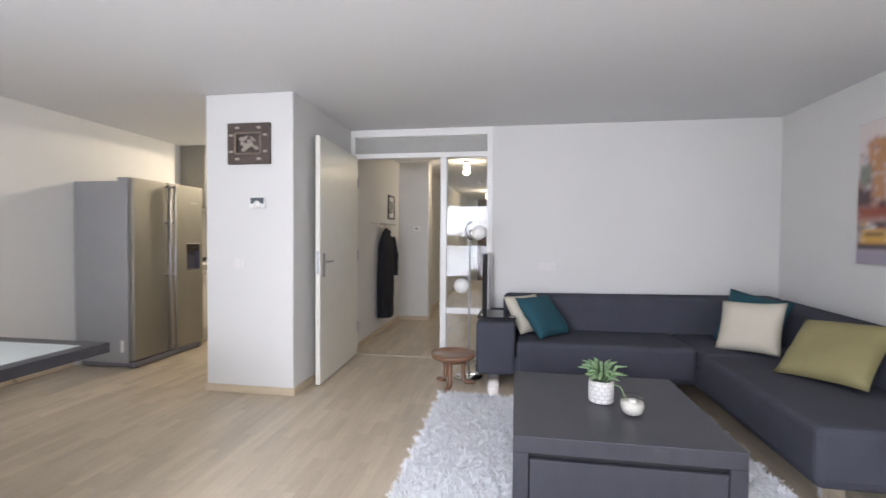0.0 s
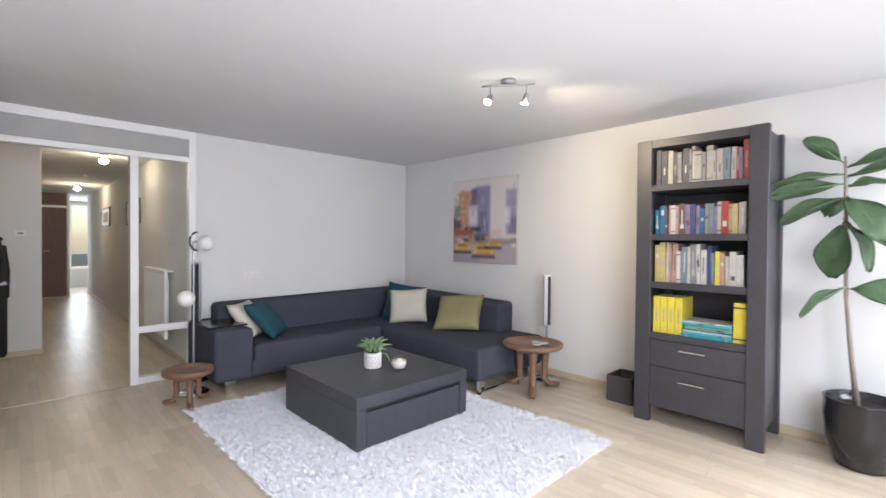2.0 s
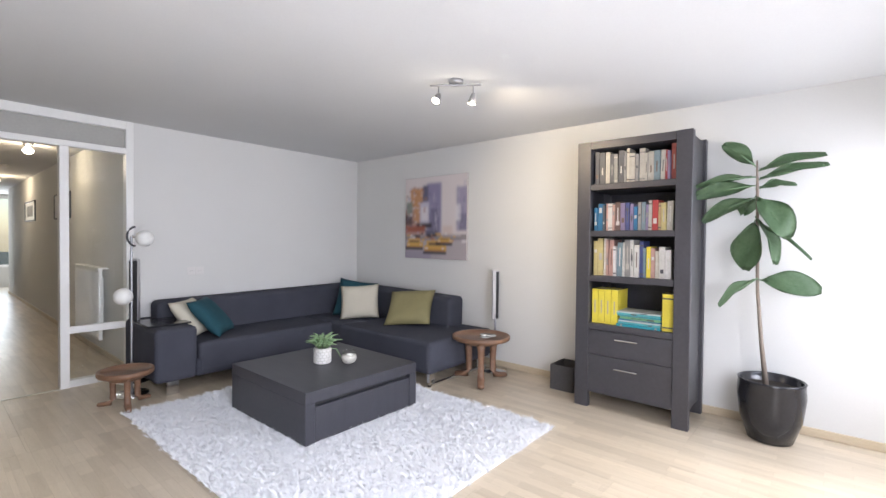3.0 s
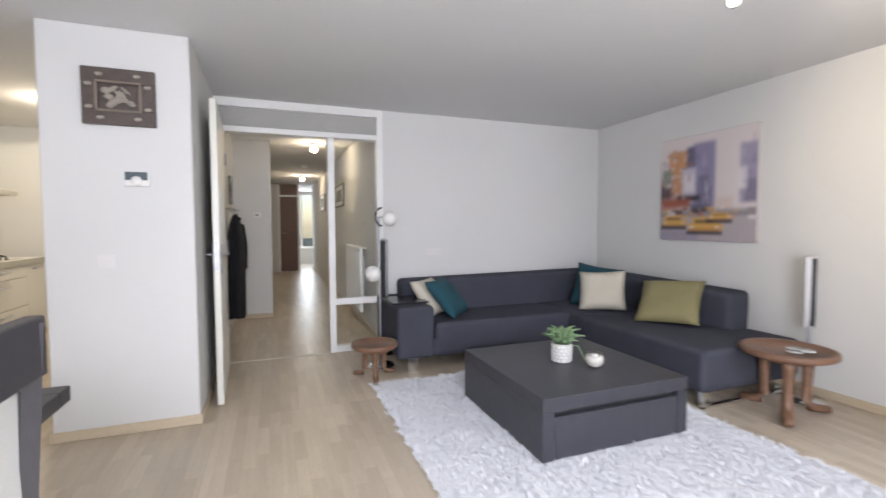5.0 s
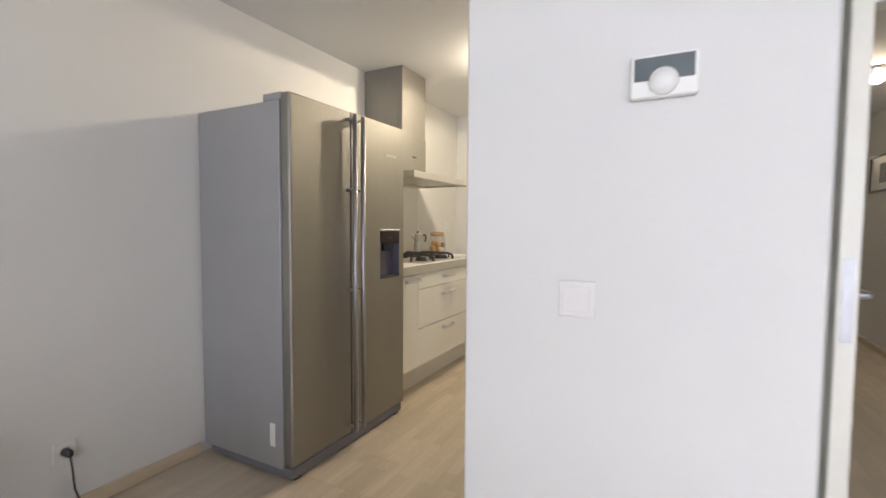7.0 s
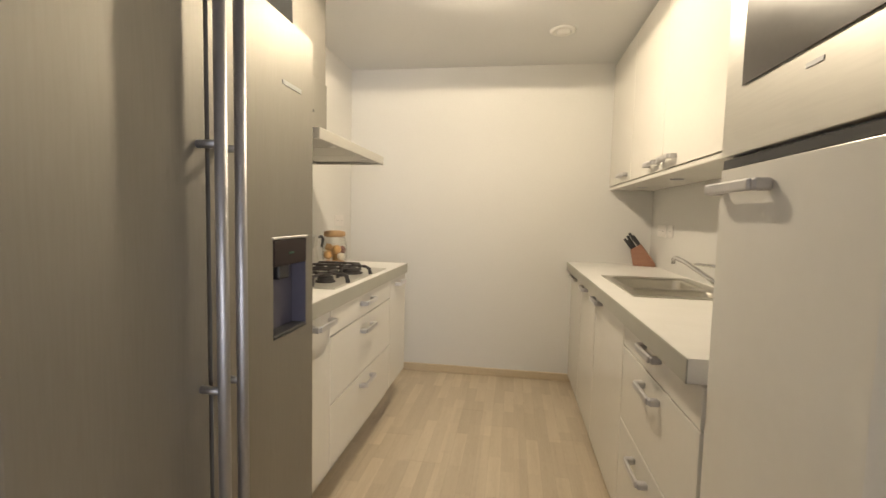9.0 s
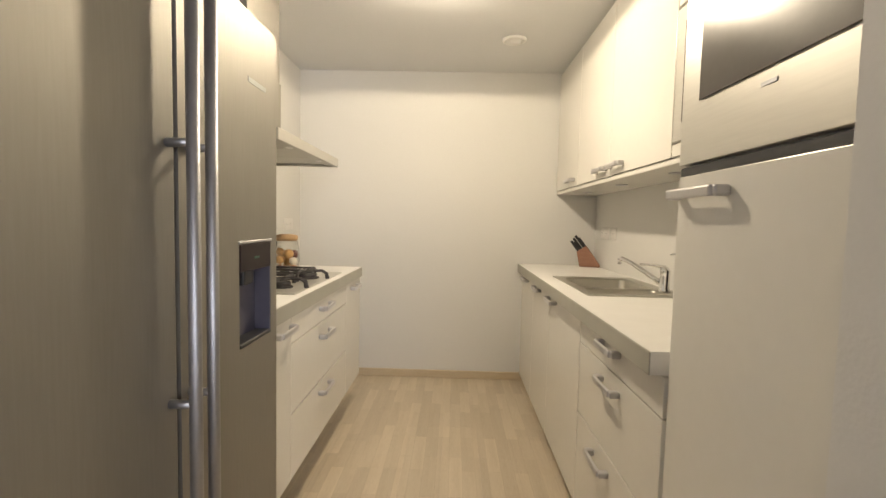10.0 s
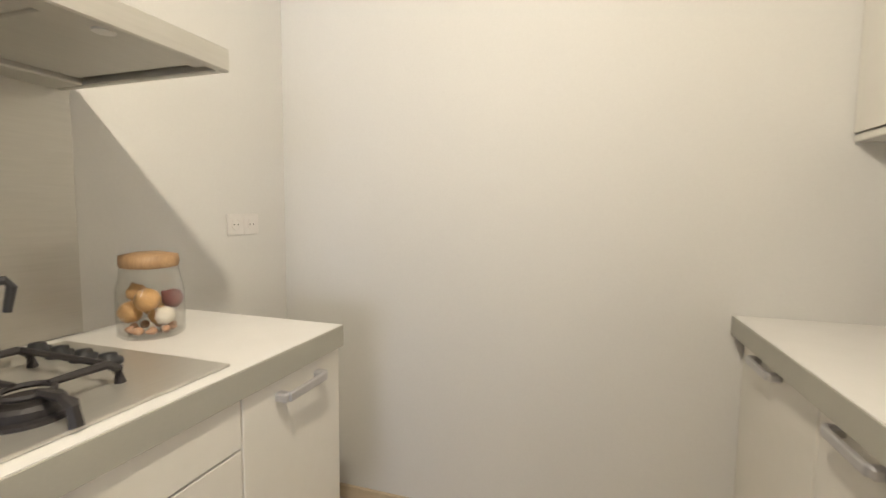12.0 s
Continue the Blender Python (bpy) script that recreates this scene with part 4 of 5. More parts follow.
def rug():
    x0, x1, y0, y1 = 1.04, 2.93, -2.20, 0.235
    r = thing("rug", "white deep-pile shaggy rug under the coffee table", "rug")
    b = box(x0 + 0.01, x1 - 0.01, y0 + 0.01, y1 - 0.01, 0.002, 0.016, 0.004)
    part("backing", b, M_RUG, r)
    rs = np.random.RandomState(7)
    # knots of pile, each opening outwards from its middle
    k, each = 6500, 18
    n = k * each
    cx, cy = np.repeat(rs.uniform(x0, x1, k), each), np.repeat(rs.uniform(y0, y1, k), each)
    tall, tip, way = np.repeat(rs.uniform(0.65, 1.2, k), each), np.repeat(rs.uniform(0, 0.02, k), each), np.repeat(rs.uniform(0, 2 * np.pi, k), each)
    a = rs.uniform(0, 2 * np.pi, n)
    out = rs.uniform(0.001, 0.012, n)
    px, py = cx + np.cos(a) * out + np.cos(way) * tip * 0.3, cy + np.sin(a) * out + np.sin(way) * tip * 0.3
    lean = rs.uniform(0.008, 0.030, n) * tall
    h = rs.uniform(0.013, 0.029, n) * tall
    w = rs.uniform(0.0014, 0.0027, n)
    keep = ~((px > 1.625) & (px < 2.565) & (py > -1.195) & (py < -0.24))
    px, py, a, lean, h, w = (q[keep] for q in (px, py, a, lean, h, w))
    n = len(px)
    ca, sa = np.cos(a), np.sin(a)
    v = np.empty((n, 4, 3))
    for k, (f, hh, ww) in enumerate(((0, 0.012, 1), (0, 0.012, -1), (0.6, 0.75, -0.8), (1.0, 1.0, 0.3))):
        v[:, k, 0] = px + ca * lean * f - sa * w * ww
        v[:, k, 1] = py + sa * lean * f + ca * w * ww
        v[:, k, 2] = hh if f == 0 else 0.012 + h * hh
    me = bpy.data.meshes.new("wool")
    me.from_pydata(v.reshape(-1, 3).tolist(), [], np.arange(n * 4).reshape(n, 4).tolist())
    me.materials.append(M_RUG)
    o = new("wool", me)
    o.parent = r
    tagged(o, "loose white woollen pile", kind="stuff")


rug()


def table_plant():
    p = thing("potted_plant", "small green succulent in a patterned white pot on the table", "plant", (2.08, -0.70, 0.353))
    m = material("white_relief_pot", (0.66, 0.64, 0.60), 0.6, second=(0.42, 0.40, 0.36), scale=30, fine=60, bump=0.8, depth=0.004)
    part("pot", lathe([(0.055, 0), (0.062, 0.004), (0.064, 0.115), (0.061, 0.12), (0.055, 0.118), (0.054, 0.10), (0.001, 0.10)], 28), m, p, "", True)
    bm = bmesh.new()
    for row in range(5):
        for i in range(13):
            a = 2 * math.pi * (i + 0.5 * (row % 2)) / 13
            merge(bm, box(-0.0015, 0.002, -0.0125, 0.0125, -0.0085, 0.0085, 0.0015), 0, pose(0.0632 * math.cos(a), 0.0632 * math.sin(a), 0.016 + row * 0.0212, 0, 0, math.degrees(a)))
    part("relief_tiles", bm, material("white_glazed_relief", (0.74, 0.72, 0.69), 0.5, vary=0.08, bump=0.1), p, "raised white tile pattern")
    part("soil", cyl(0.053, 0.095, 0.103, 18), M_SOIL, p)
    rnd = random.Random(3)
    for i in range(46):
        a, e, ln = rnd.uniform(0, 6.283), rnd.uniform(0.15, 1.3), rnd.uniform(0.08, 0.15)
        dx, dy = math.cos(a), math.sin(a)
        pts = [(dx * 0.02, dy * 0.02, 0.10), (dx * ln * 0.5 * math.cos(e) + dx * 0.02, dy * ln * 0.5 * math.cos(e) + dy * 0.02, 0.11 + ln * 0.65 * math.sin(e) + 0.02), (dx * (0.02 + ln * math.cos(e)), dy * (0.02 + ln * math.cos(e)), 0.12 + ln * 0.8 * math.sin(e))]
        part("leaf", tube(pts, [0.004, 0.0085, 0.002], 6, 1.5), M_LEAFL, p, "", True)
    part("trailing_stem", tube([(0.03, -0.02, 0.11), (0.09, -0.05, 0.10), (0.12, -0.07, 0.03), (0.125, -0.07, 0.008)], [0.002, 0.004, 0.005, 0.002], 6), M_LEAFL, p, "", True)


table_plant()


def candle():
    c = thing("candle_holder", "round glass tealight holder half filled with pale sand", "candle holder", (2.20, -0.87, 0.353))
    g = part("glass_bowl", lathe([(0.03, 0), (0.05, 0.012), (0.062, 0.045), (0.056, 0.08), (0.045, 0.10), (0.042, 0.10), (0.053, 0.08), (0.058, 0.045), (0.047, 0.014), (0.028, 0.004)], 28), M_JAR, c, "", True)
    g.visible_shadow = False
    part("sand", lathe([(0.028, 0.0045), (0.0465, 0.015), (0.0565, 0.043), (0.0545, 0.066), (0.001, 0.068)], 24), material("pale_sand", (0.74, 0.71, 0.65), 0.9, fine=200, bump=0.6), c, "", True)
    part("tealight", cyl(0.019, 0.066, 0.078, 18), M_WHITEP, c)


candle()


def carved_stool(at, r, h, legs, label, turn):
    s = thing("carved_table", label, "side table", at, turn)
    part("top", lathe([(r * 0.72, h - 0.055), (r * 0.95, h - 0.04), (r, h - 0.03), (r, h - 0.008), (r * 0.98, h), (r * 0.86, h), (r * 0.84, h - 0.008), (0.001, h - 0.008)], 36), M_BROWN, s, "round dished wooden top", True)
    k = r / 0.25
    for i in range(legs):
        a = 2 * math.pi * i / legs
        c, q = math.cos(a), math.sin(a)
        # an upright post that turns out into a flat rounded foot
        way = ((0.52, h - 0.045), (0.50, h * 0.72), (0.48, h * 0.42), (0.50, h * 0.22), (0.60, h * 0.10), (0.78, 0.034 * k), (1.0, 0.028 * k), (1.06, 0.026 * k))
        pts = [(c * r * u, q * r * u, z) for u, z in way]
        part("leg", tube(pts, [v * k for v in (0.036, 0.025, 0.022, 0.024, 0.028, 0.025, 0.023, 0.013)], 12, 1.2), M_BROWN, s, "carved bowed leg", True)
    part("apron", lathe([(r * 0.60, h - 0.075), (r * 0.64, h - 0.06), (r * 0.70, h - 0.05)], 28), M_BROWN, s, "", True)
    return s


carved_stool((3.45, -1.20, 0), 0.265, 0.43, 3, "carved brown wooden side table with three bowed legs", -144)
carved_stool((1.11, 0.45, 0), 0.185, 0.285, 3, "low carved wooden stool with three legs beside the sofa", -99)
for i, (x, y) in enumerate(((3.41, -1.27), (3.47, -1.23), (3.45, -1.31))):
    o = part("coaster", lathe([(0.045, 0), (0.047, 0.003), (0.045, 0.006), (0.001, 0.006)], 20), material("pale_glass_coaster", (0.6, 0.6, 0.58), 0.15), None, "", True)
    tagged(o, "small pale round coaster on the side table", "coaster", "coasters on the side table").matrix_world = pose(x, y, 0.423 + 0.0062 * i)


def tower_speaker(at, turn, z0, z1, label, grille):
    s = thing("speaker", label, "speaker", at, turn)
    part("base", lathe([(0.12, 0), (0.125, 0.004), (0.12, 0.012), (0.02, 0.018), (0.001, 0.018)], 32), M_CHROME, s, "round glass and metal base", True)
    part("pole", cyl(0.011, 0.015, z0 + 0.05, 14), M_ALU, s)
    part("cabinet", box(-0.035, 0.035, -0.01, 0.045, z0, z1, 0.012, 3), M_HANDLE, s, "slim silver cabinet")
    part("grille", box(*grille, -0.014, -0.0095, z0 + 0.015, z1 - 0.015, 0.003), M_BLACKP, s, "black cloth grille")
    return s


tower_speaker((3.81, -1.11, 0), -62, 0.51, 1.005, "slim silver tower speaker on a pole beside the sofa end", (0.006, 0.033))
tower_speaker((1.335, 1.10, 0), -40, 0.52, 1.10, "slim black-fronted tower speaker on a pole beside the glazed screen", (-0.034, 0.034))


def floor_lamp():
    l = thing("floor_lamp", "chrome floor lamp with a white globe and a chrome spot head", "floor lamp", (1.215, 0.71, 0))
    part("base", lathe([(0.12, 0), (0.125, 0.006), (0.12, 0.018), (0.02, 0.024), (0.001, 0.024)], 32), M_CHROME, l, "", True)
    part("pole", cyl(0.009, 0.02, 1.30, 14), M_ALU, l)
    part("arm", tube([(0, 0, 0.80), (-0.02, -0.01, 0.81)], 0.008, 8), M_CHROME, l)
    b = bmesh.new()
    bmesh.ops.create_uvsphere(b, u_segments=24, v_segments=16, radius=0.068, matrix=Matrix.Translation((-0.065, -0.03, 0.815)))
    part("globe", b, M_WHITEP, l, "white glass globe", True)
    pts = [(0.03 + 0.065 * math.cos(a), -0.02, 1.30 + 0.08 * math.sin(a)) for a in np.linspace(1.7, 4.6, 10)]
    part("bow", tube(pts, 0.008, 8), M_BLACKP, l, "", True)
    b = bmesh.new()
    bmesh.ops.create_uvsphere(b, u_segments=24, v_segments=16, radius=0.066)
    bmesh.ops.delete(b, geom=[v for v in b.verts if v.co.z < -0.05], context="VERTS")
    bmesh.ops.solidify(b, geom=b.faces[:], thickness=0.002)
    h = part("spot_head", b, M_WHITEP, l, "white spherical spot head", True)
    h.matrix_basis = pose(0.085, -0.03, 1.285, 25, -35, 0)
    # no mirror: a black disc carries the shade of the head's opening
    part("reflector", cyl(0.042, -0.052, -0.046, 20), M_BLACKP, h, "black disc standing for the shaded lamp opening")
    part("head_joint", tube([(0.0, -0.02, 1.30), (0.03, -0.025, 1.295)], 0.009, 8), M_CHROME, l)


floor_lamp()

# ---- bookcase ----
COVERS = [material("book_cover", [0.78 * q for q in c], 0.5, vary=0.25, scale=25, fine=90, bump=0.05) for c in (
    (0.10, 0.10, 0.11), (0.30, 0.29, 0.28), (0.62, 0.57, 0.48), (0.70, 0.68, 0.64), (0.45, 0.05, 0.05), (0.48, 0.34, 0.17), (0.02, 0.16, 0.32), (0.07, 0.09, 0.25),
    (0.55, 0.33, 0.28), (0.25, 0.20, 0.34), (0.60, 0.50, 0.22), (0.20, 0.28, 0.32), (0.75, 0.72, 0.70), (0.16, 0.10, 0.08), (0.50, 0.47, 0.42), (0.50, 0.12, 0.10))]
M_YELLOW = material("yellow_book_cover", (0.66, 0.55, 0.06), 0.45, vary=0.15, scale=20, bump=0.03)
M_AQUA = [material("magazine_cover", c, 0.35, vary=0.3, scale=18, bump=0.02) for c in ((0.03, 0.30, 0.36), (0.10, 0.42, 0.45), (0.55, 0.60, 0.60), (0.02, 0.14, 0.26), (0.20, 0.42, 0.22))]
M_PAGE = material("book_pages", (0.70, 0.65, 0.52), 0.9, vary=0.2, fine=300, stretch=(1, 1, 1), bump=0.4)
BOOKS = {}


def book(w, h, d, cover, m, label, group):
    """A bound book: w thick along y, h tall, d deep along x; spine towards -x."""
    key = (round(w, 3), round(h, 2), round(d, 2), cover.name)
    if key not in BOOKS:
        b = box(0, d, 0, 0.003, 0, h, 0, 1)
        box(0, d, w - 0.003, w, 0, h, 0, 1, b)
        sp = box(-0.004, 0.002, 0, w, 0, h, 0.0015, 1)
        merge(b, sp)
        box(0.002, d - 0.005, 0.003, w - 0.003, 0.004, h - 0.004, 0, 1, b, 1)
        pick = random.Random(round(1000 * (w * 3 + h * 7)) + len(BOOKS))
        kind = pick.randrange(4)
        if kind < 2:
            lo = pick.uniform(0.15, 0.7)
            box(-0.0048, -0.004, w * 0.22, w * 0.78, h * lo, h * (lo + pick.uniform(0.08, 0.2)), 0, 1, b, 2)
        if kind in (1, 2):
            box(-0.0048, -0.004, w * 0.4, w * 0.6, h * 0.3, h * pick.uniform(0.5, 0.85), 0, 1, b, 2)
        if kind == 3:
            for lo in (0.08, 0.86):
                box(-0.0048, -0.004, 0.0008, w - 0.0008, h * lo, h * (lo + 0.04), 0, 1, b, 2)
        me = bpy.data.meshes.new("book")
        b.to_mesh(me)
        b.free()
        for q in (cover, M_PAGE, pick.choice([c for c in (COVERS[1], COVERS[13], COVERS[3], COVERS[0], COVERS[14]) if c.name != cover.name])):
            me.materials.append(q)
        BOOKS[key] = me
    o = new("book", BOOKS[key])
    o.matrix_world = m
    return tagged(o, label, "book", group)


def bookcase():
    c = thing("bookcase", "tall dark wenge bookcase with four open shelves and two drawers", "bookcase")
    xf, xb, y0, y1, zt = 3.49, 3.97, -2.905, -2.09, 2.07
    st = 0.105
    for a, b in ((y0, y0 + st), (y1 - st, y1)):
        part("post", box(xf, xf + 0.055, a, b, 0, zt, 0.003), M_DARKW, c, "wide front post")
        part("post", box(xb - 0.055, xb, a, b, 0, zt, 0.003), M_DARKW, c)
    for y in (y0 + 0.02, y1 - 0.05):
        part("side_panel", box(xf + 0.055, xb - 0.055, y, y + 0.03, 0.11, zt - 0.02), M_DARKW, c)
    part("back_panel", box(xb - 0.02, xb - 0.008, y0 + st, y1 - st, 0.12, zt - 0.05), M_DARKW, c)
    part("top", box(xf + 0.002, xb, y0 + st, y1 - st, zt - 0.06, zt - 0.002, 0.003), M_DARKW, c)
    shelves = (1.74, 1.382, 1.033, 0.662)
    for z in shelves:
        part("shelf", box(xf + 0.004, xb - 0.02, y0 + st, y1 - st, z - 0.045, z, 0.002), M_DARKW, c)
    for a, b, hz in ((0.422, 0.612, 0.560), (0.125, 0.418, 0.338)):
        d = part("drawer", box(xf + 0.008, xf + 0.03, y0 + st + 0.002, y1 - st - 0.002, a, b, 0.002), M_DARKW, c)
        part("drawer_handle", merge(tube([(xf - 0.018, -2.57, hz), (xf - 0.018, -2.405, hz)], 0.006, 8), merge(tube([(xf + 0.008, -2.56, hz), (xf - 0.018, -2.56, hz)], 0.005, 6), tube([(xf + 0.008, -2.415, hz), (xf - 0.018, -2.415, hz)], 0.005, 6))), M_CHROME, d, "slim chrome bar handle")
    part("carcass", box(xf + 0.03, xb - 0.02, y0 + st, y1 - st, 0.115, 0.614), M_DARKW, c)
    rnd = random.Random(11)
    left, right = y1 - st - 0.008, y0 + st + 0.006
    pal = ([0, 0, 0, 1, 0, 1, 2, 14, 1, 14, 14, 14, 11, 14, 4, 15, 15, 5, 5], [6, 6, 0, 8, 3, 8, 13, 9, 7, 9, 6, 7, 11, 9, 15, 4, 5, 10, 8, 10, 2], [10, 10, 2, 8, 8, 12, 11, 3, 1, 3, 3, 7, 11])
    for si, z in enumerate(shelves[:3]):
        y, i = left, 0
        while True:
            w = rnd.choice((0.019, 0.024, 0.029, 0.034, 0.041))
            if y - w < right:
                break
            h = (rnd.uniform(0.21, 0.265), rnd.uniform(0.18, 0.22), rnd.uniform(0.225, 0.29))[si]
            p = pal[si]
            cv = COVERS[p[min(len(p) - 1, int(i * len(p) / 20))] if si < 2 else p[min(i, len(p) - 1)]]
            if si == 2:
                cv = M_YELLOW if i in (13, ) else cv if i < 13 else COVERS[(3, 12, 8, 2)[i % 4]]
                h = h if i < 12 else rnd.uniform(0.19, 0.235)
            if rnd.random() < (0.06, 0.2, 0)[si]:
                cv = rnd.choice(COVERS)
            y -= w + rnd.uniform(0.0005, 0.0025)
            book(w, round(h, 2), rnd.choice((0.14, 0.16)), cv, pose(xf + 0.06 + rnd.uniform(0, 0.02), y, z, rnd.uniform(-1.2, 1.2), 0, 0), "upright book on a bookcase shelf", "books in the bookcase")
            i += 1
    z = shelves[3]
    for i in range(4):
        book(0.048, 0.265, 0.22, M_YELLOW, pose(xf + 0.05, left - 0.05 * (i + 1), z), "thick yellow binder standing on the lowest shelf", "yellow binders")
    for i in range(2):
        book(0.038, 0.265, 0.22, M_YELLOW, pose(xf + 0.05, right + 0.038 * i, z), "thick yellow binder standing on the lowest shelf", "yellow binders")
    zz = z
    for i in range(8):
        t = rnd.choice((0.010, 0.014, 0.018))
        o = book(t, rnd.choice((0.29, 0.30, 0.31)), 0.21, M_AQUA[i % 5], Matrix(), "thin magazine lying in a stack on the shelf", "stacked magazines")
        o.matrix_world = pose(xf + 0.045 + rnd.uniform(-0.008, 0.01), right + 0.085 + rnd.uniform(-0.004, 0.004), zz + t, -90, 0, rnd.uniform(-2, 2))
        zz += t + 0.001


bookcase()


def storage_box():
    b = thing("storage_box", "dark grey woven box standing open beside the bookcase", "box")
    weave = material("dark_grey_weave", (0.075, 0.07, 0.07), 0.85, vary=0.3, scale=40, fine=220, bump=0.5)
    x0, x1, y0, y1, h = 3.70, 3.96, -1.985, -1.77, 0.215
    for n, a in (("side", (x0, x1, y0, y0 + 0.01)), ("side", (x0, x1, y1 - 0.01, y1)), ("side", (x0, x0 + 0.01, y0 + 0.01, y1 - 0.01)), ("side", (x1 - 0.01, x1, y0 + 0.01, y1 - 0.01))):
        part(n, box(*a, 0.0, h, 0.002), weave, b)
    part("bottom", box(x0 + 0.01, x1 - 0.01, y0 + 0.01, y1 - 0.01, 0.0, 0.01), weave, b)


storage_box()


def big_plant():
    p = thing("fiddle_leaf_plant", "tall slender fiddle-leaf plant in a black glazed pot", "plant", (3.745, -3.34, 0))
    p.scale = (1.15, 1.15, 1.15)
    part("pot", lathe([(0.095, 0), (0.11, 0.005), (0.15, 0.13), (0.165, 0.26), (0.16, 0.335), (0.165, 0.345), (0.156, 0.35), (0.148, 0.34), (0.152, 0.29), (0.001, 0.29)], 36), M_POT, p, "black glazed round pot", True)
    part("soil", cyl(0.15, 0.285, 0.30, 24), M_SOIL, p)
    pts = [(0.0, 0.02, 0.28), (0.0, 0.05, 0.55), (0.01, 0.075, 0.85), (0.0, 0.08, 1.13), (0.0, 0.085, 1.42), (0.0, 0.09, 1.61)]
    part("trunk", tube(pts, [0.015, 0.011, 0.009, 0.009, 0.008, 0.005], 10), M_BARK, p, "", True)
    rnd = random.Random(5)
    # height on the stem, turn round it, rise in degrees, length, width, roll about its rib
    rows = ((1.63, 95, 48, 0.22, 0.12, 60), (1.60, 272, 24, 0.34, 0.10, 45), (1.55, 275, 22, 0.36, 0.085, 50), (1.57, 92, 4, 0.33, 0.08, 25), (1.52, 85, -2, 0.34, 0.12, 55), (1.50, 285, 18, 0.20, 0.10, 30), (1.45, 80, -16, 0.31, 0.13, 45),
            (1.46, 240, -42, 0.31, 0.21, 25), (1.34, 245, -52, 0.31, 0.20, -15), (1.32, 150, -66, 0.31, 0.20, -8), (1.30, 262, -24, 0.34, 0.035, 10), (0.98, 105, -30, 0.27, 0.12, 45), (0.97, 268, -2, 0.30, 0.17, 62), (1.44, 20, -8, 0.22, 0.12, 20))
    for z, az, rise, ln, wd, roll in rows:
        ln, wd, z = ln * 0.88, wd * 0.95, z - 0.055
        b = bmesh.new()
        nn, mm = 9, 4
        g = []
        for i in range(nn + 1):
            t = i / nn
            half = wd / 2 * (math.sin(math.pi * min(1, t * 0.93 + 0.03)) ** 0.75) * (0.62 + 0.55 * t) if t > 0.08 else 0.006
            droop = -0.28 * ln * t * t
            row = []
            for j in range(-mm, mm + 1):
                s = j / mm
                row.append(b.verts.new((0.02 + ln * t, half * s, droop + 0.25 * half * s * s + 0.008 * math.sin(9 * t + 4 * s))))
            g.append(row)
        for i in range(nn):
            for j in range(2 * mm):
                b.faces.new((g[i][j], g[i + 1][j], g[i + 1][j + 1], g[i][j + 1]))
        bmesh.ops.solidify(b, geom=b.faces[:], thickness=0.0015)
        merge(b, tube([(0, 0, 0), (0.02 + ln * 0.5, 0, -0.07 * ln - 0.002), (0.02 + ln * 0.95, 0, -0.26 * ln)], [0.004, 0.0035, 0.001], 6))
        o = part("leaf", b, M_LEAF, p, "", True)
        o.matrix_basis = pose(0, 0.02 + 0.075 * min(1, z / 1.3), z) @ Matrix.Rotation(radians(az), 4, "Z") @ Matrix.Rotation(radians(-rise), 4, "Y") @ Matrix.Rotation(radians(roll + rnd.uniform(-6, 6)), 4, "X")


big_plant()


def spot_bar():
    s = thing("ceiling_spot", "satin metal ceiling lamp with two lit spot heads", "ceiling lamp", (2.40, -1.72, H), -52)
    s.scale = (0.88, 0.88, 0.88)
    part("canopy", lathe([(0.055, 0), (0.055, -0.02), (0.048, -0.03), (0.001, -0.032)], 28), M_ALU, s, "", True)
    pts = [(x, 0.02 * math.sin(x * 14), -0.036 + 0.008 * math.sin(x * 11)) for x in np.linspace(-0.19, 0.19, 13)]
    part("bar", tube(pts, 0.007, 8, 1.6), M_ALU, s, "wavy bar", True)
    for x, tilt, az in ((-0.13, 38, 60), (0.13, 12, 0)):
        part("stem", cyl(0.005, -0.115, -0.036, 8), M_ALU, s).matrix_basis = pose(x, 0.0, 0)
        m = pose(x, 0, -0.115) @ Matrix.Rotation(radians(az), 4, "Z") @ Matrix.Rotation(radians(tilt), 4, "Y")
        h = part("spot_head", lathe([(0.012, 0.02), (0.02, 0.0), (0.024, -0.03), (0.036, -0.065), (0.033, -0.065), (0.02, -0.03), (0.001, -0.01)], 20), M_ALU, s, "", True)
        h.matrix_basis = m
        h.visible_shadow = False
        b = part("bulb", lathe([(0.005, -0.03), (0.027, -0.058), (0.027, -0.062), (0.001, -0.066)], 16), M_BULB, s, "glowing reflector bulb", True)
        b.matrix_basis = m
        b.visible_shadow = False


spot_bar()


def print_cloth():
    m = material("printed_cloth", (0.5, 0.5, 0.5), 0.75, fine=300, bump=0.12)
    n, l = m.node_tree.nodes, m.node_tree.links
    ink = n.new("ShaderNodeAttribute")
    ink.attribute_name = "ink"
    l.new(ink.outputs["Color"], n["Principled BSDF"].inputs["Base Color"])
    return m


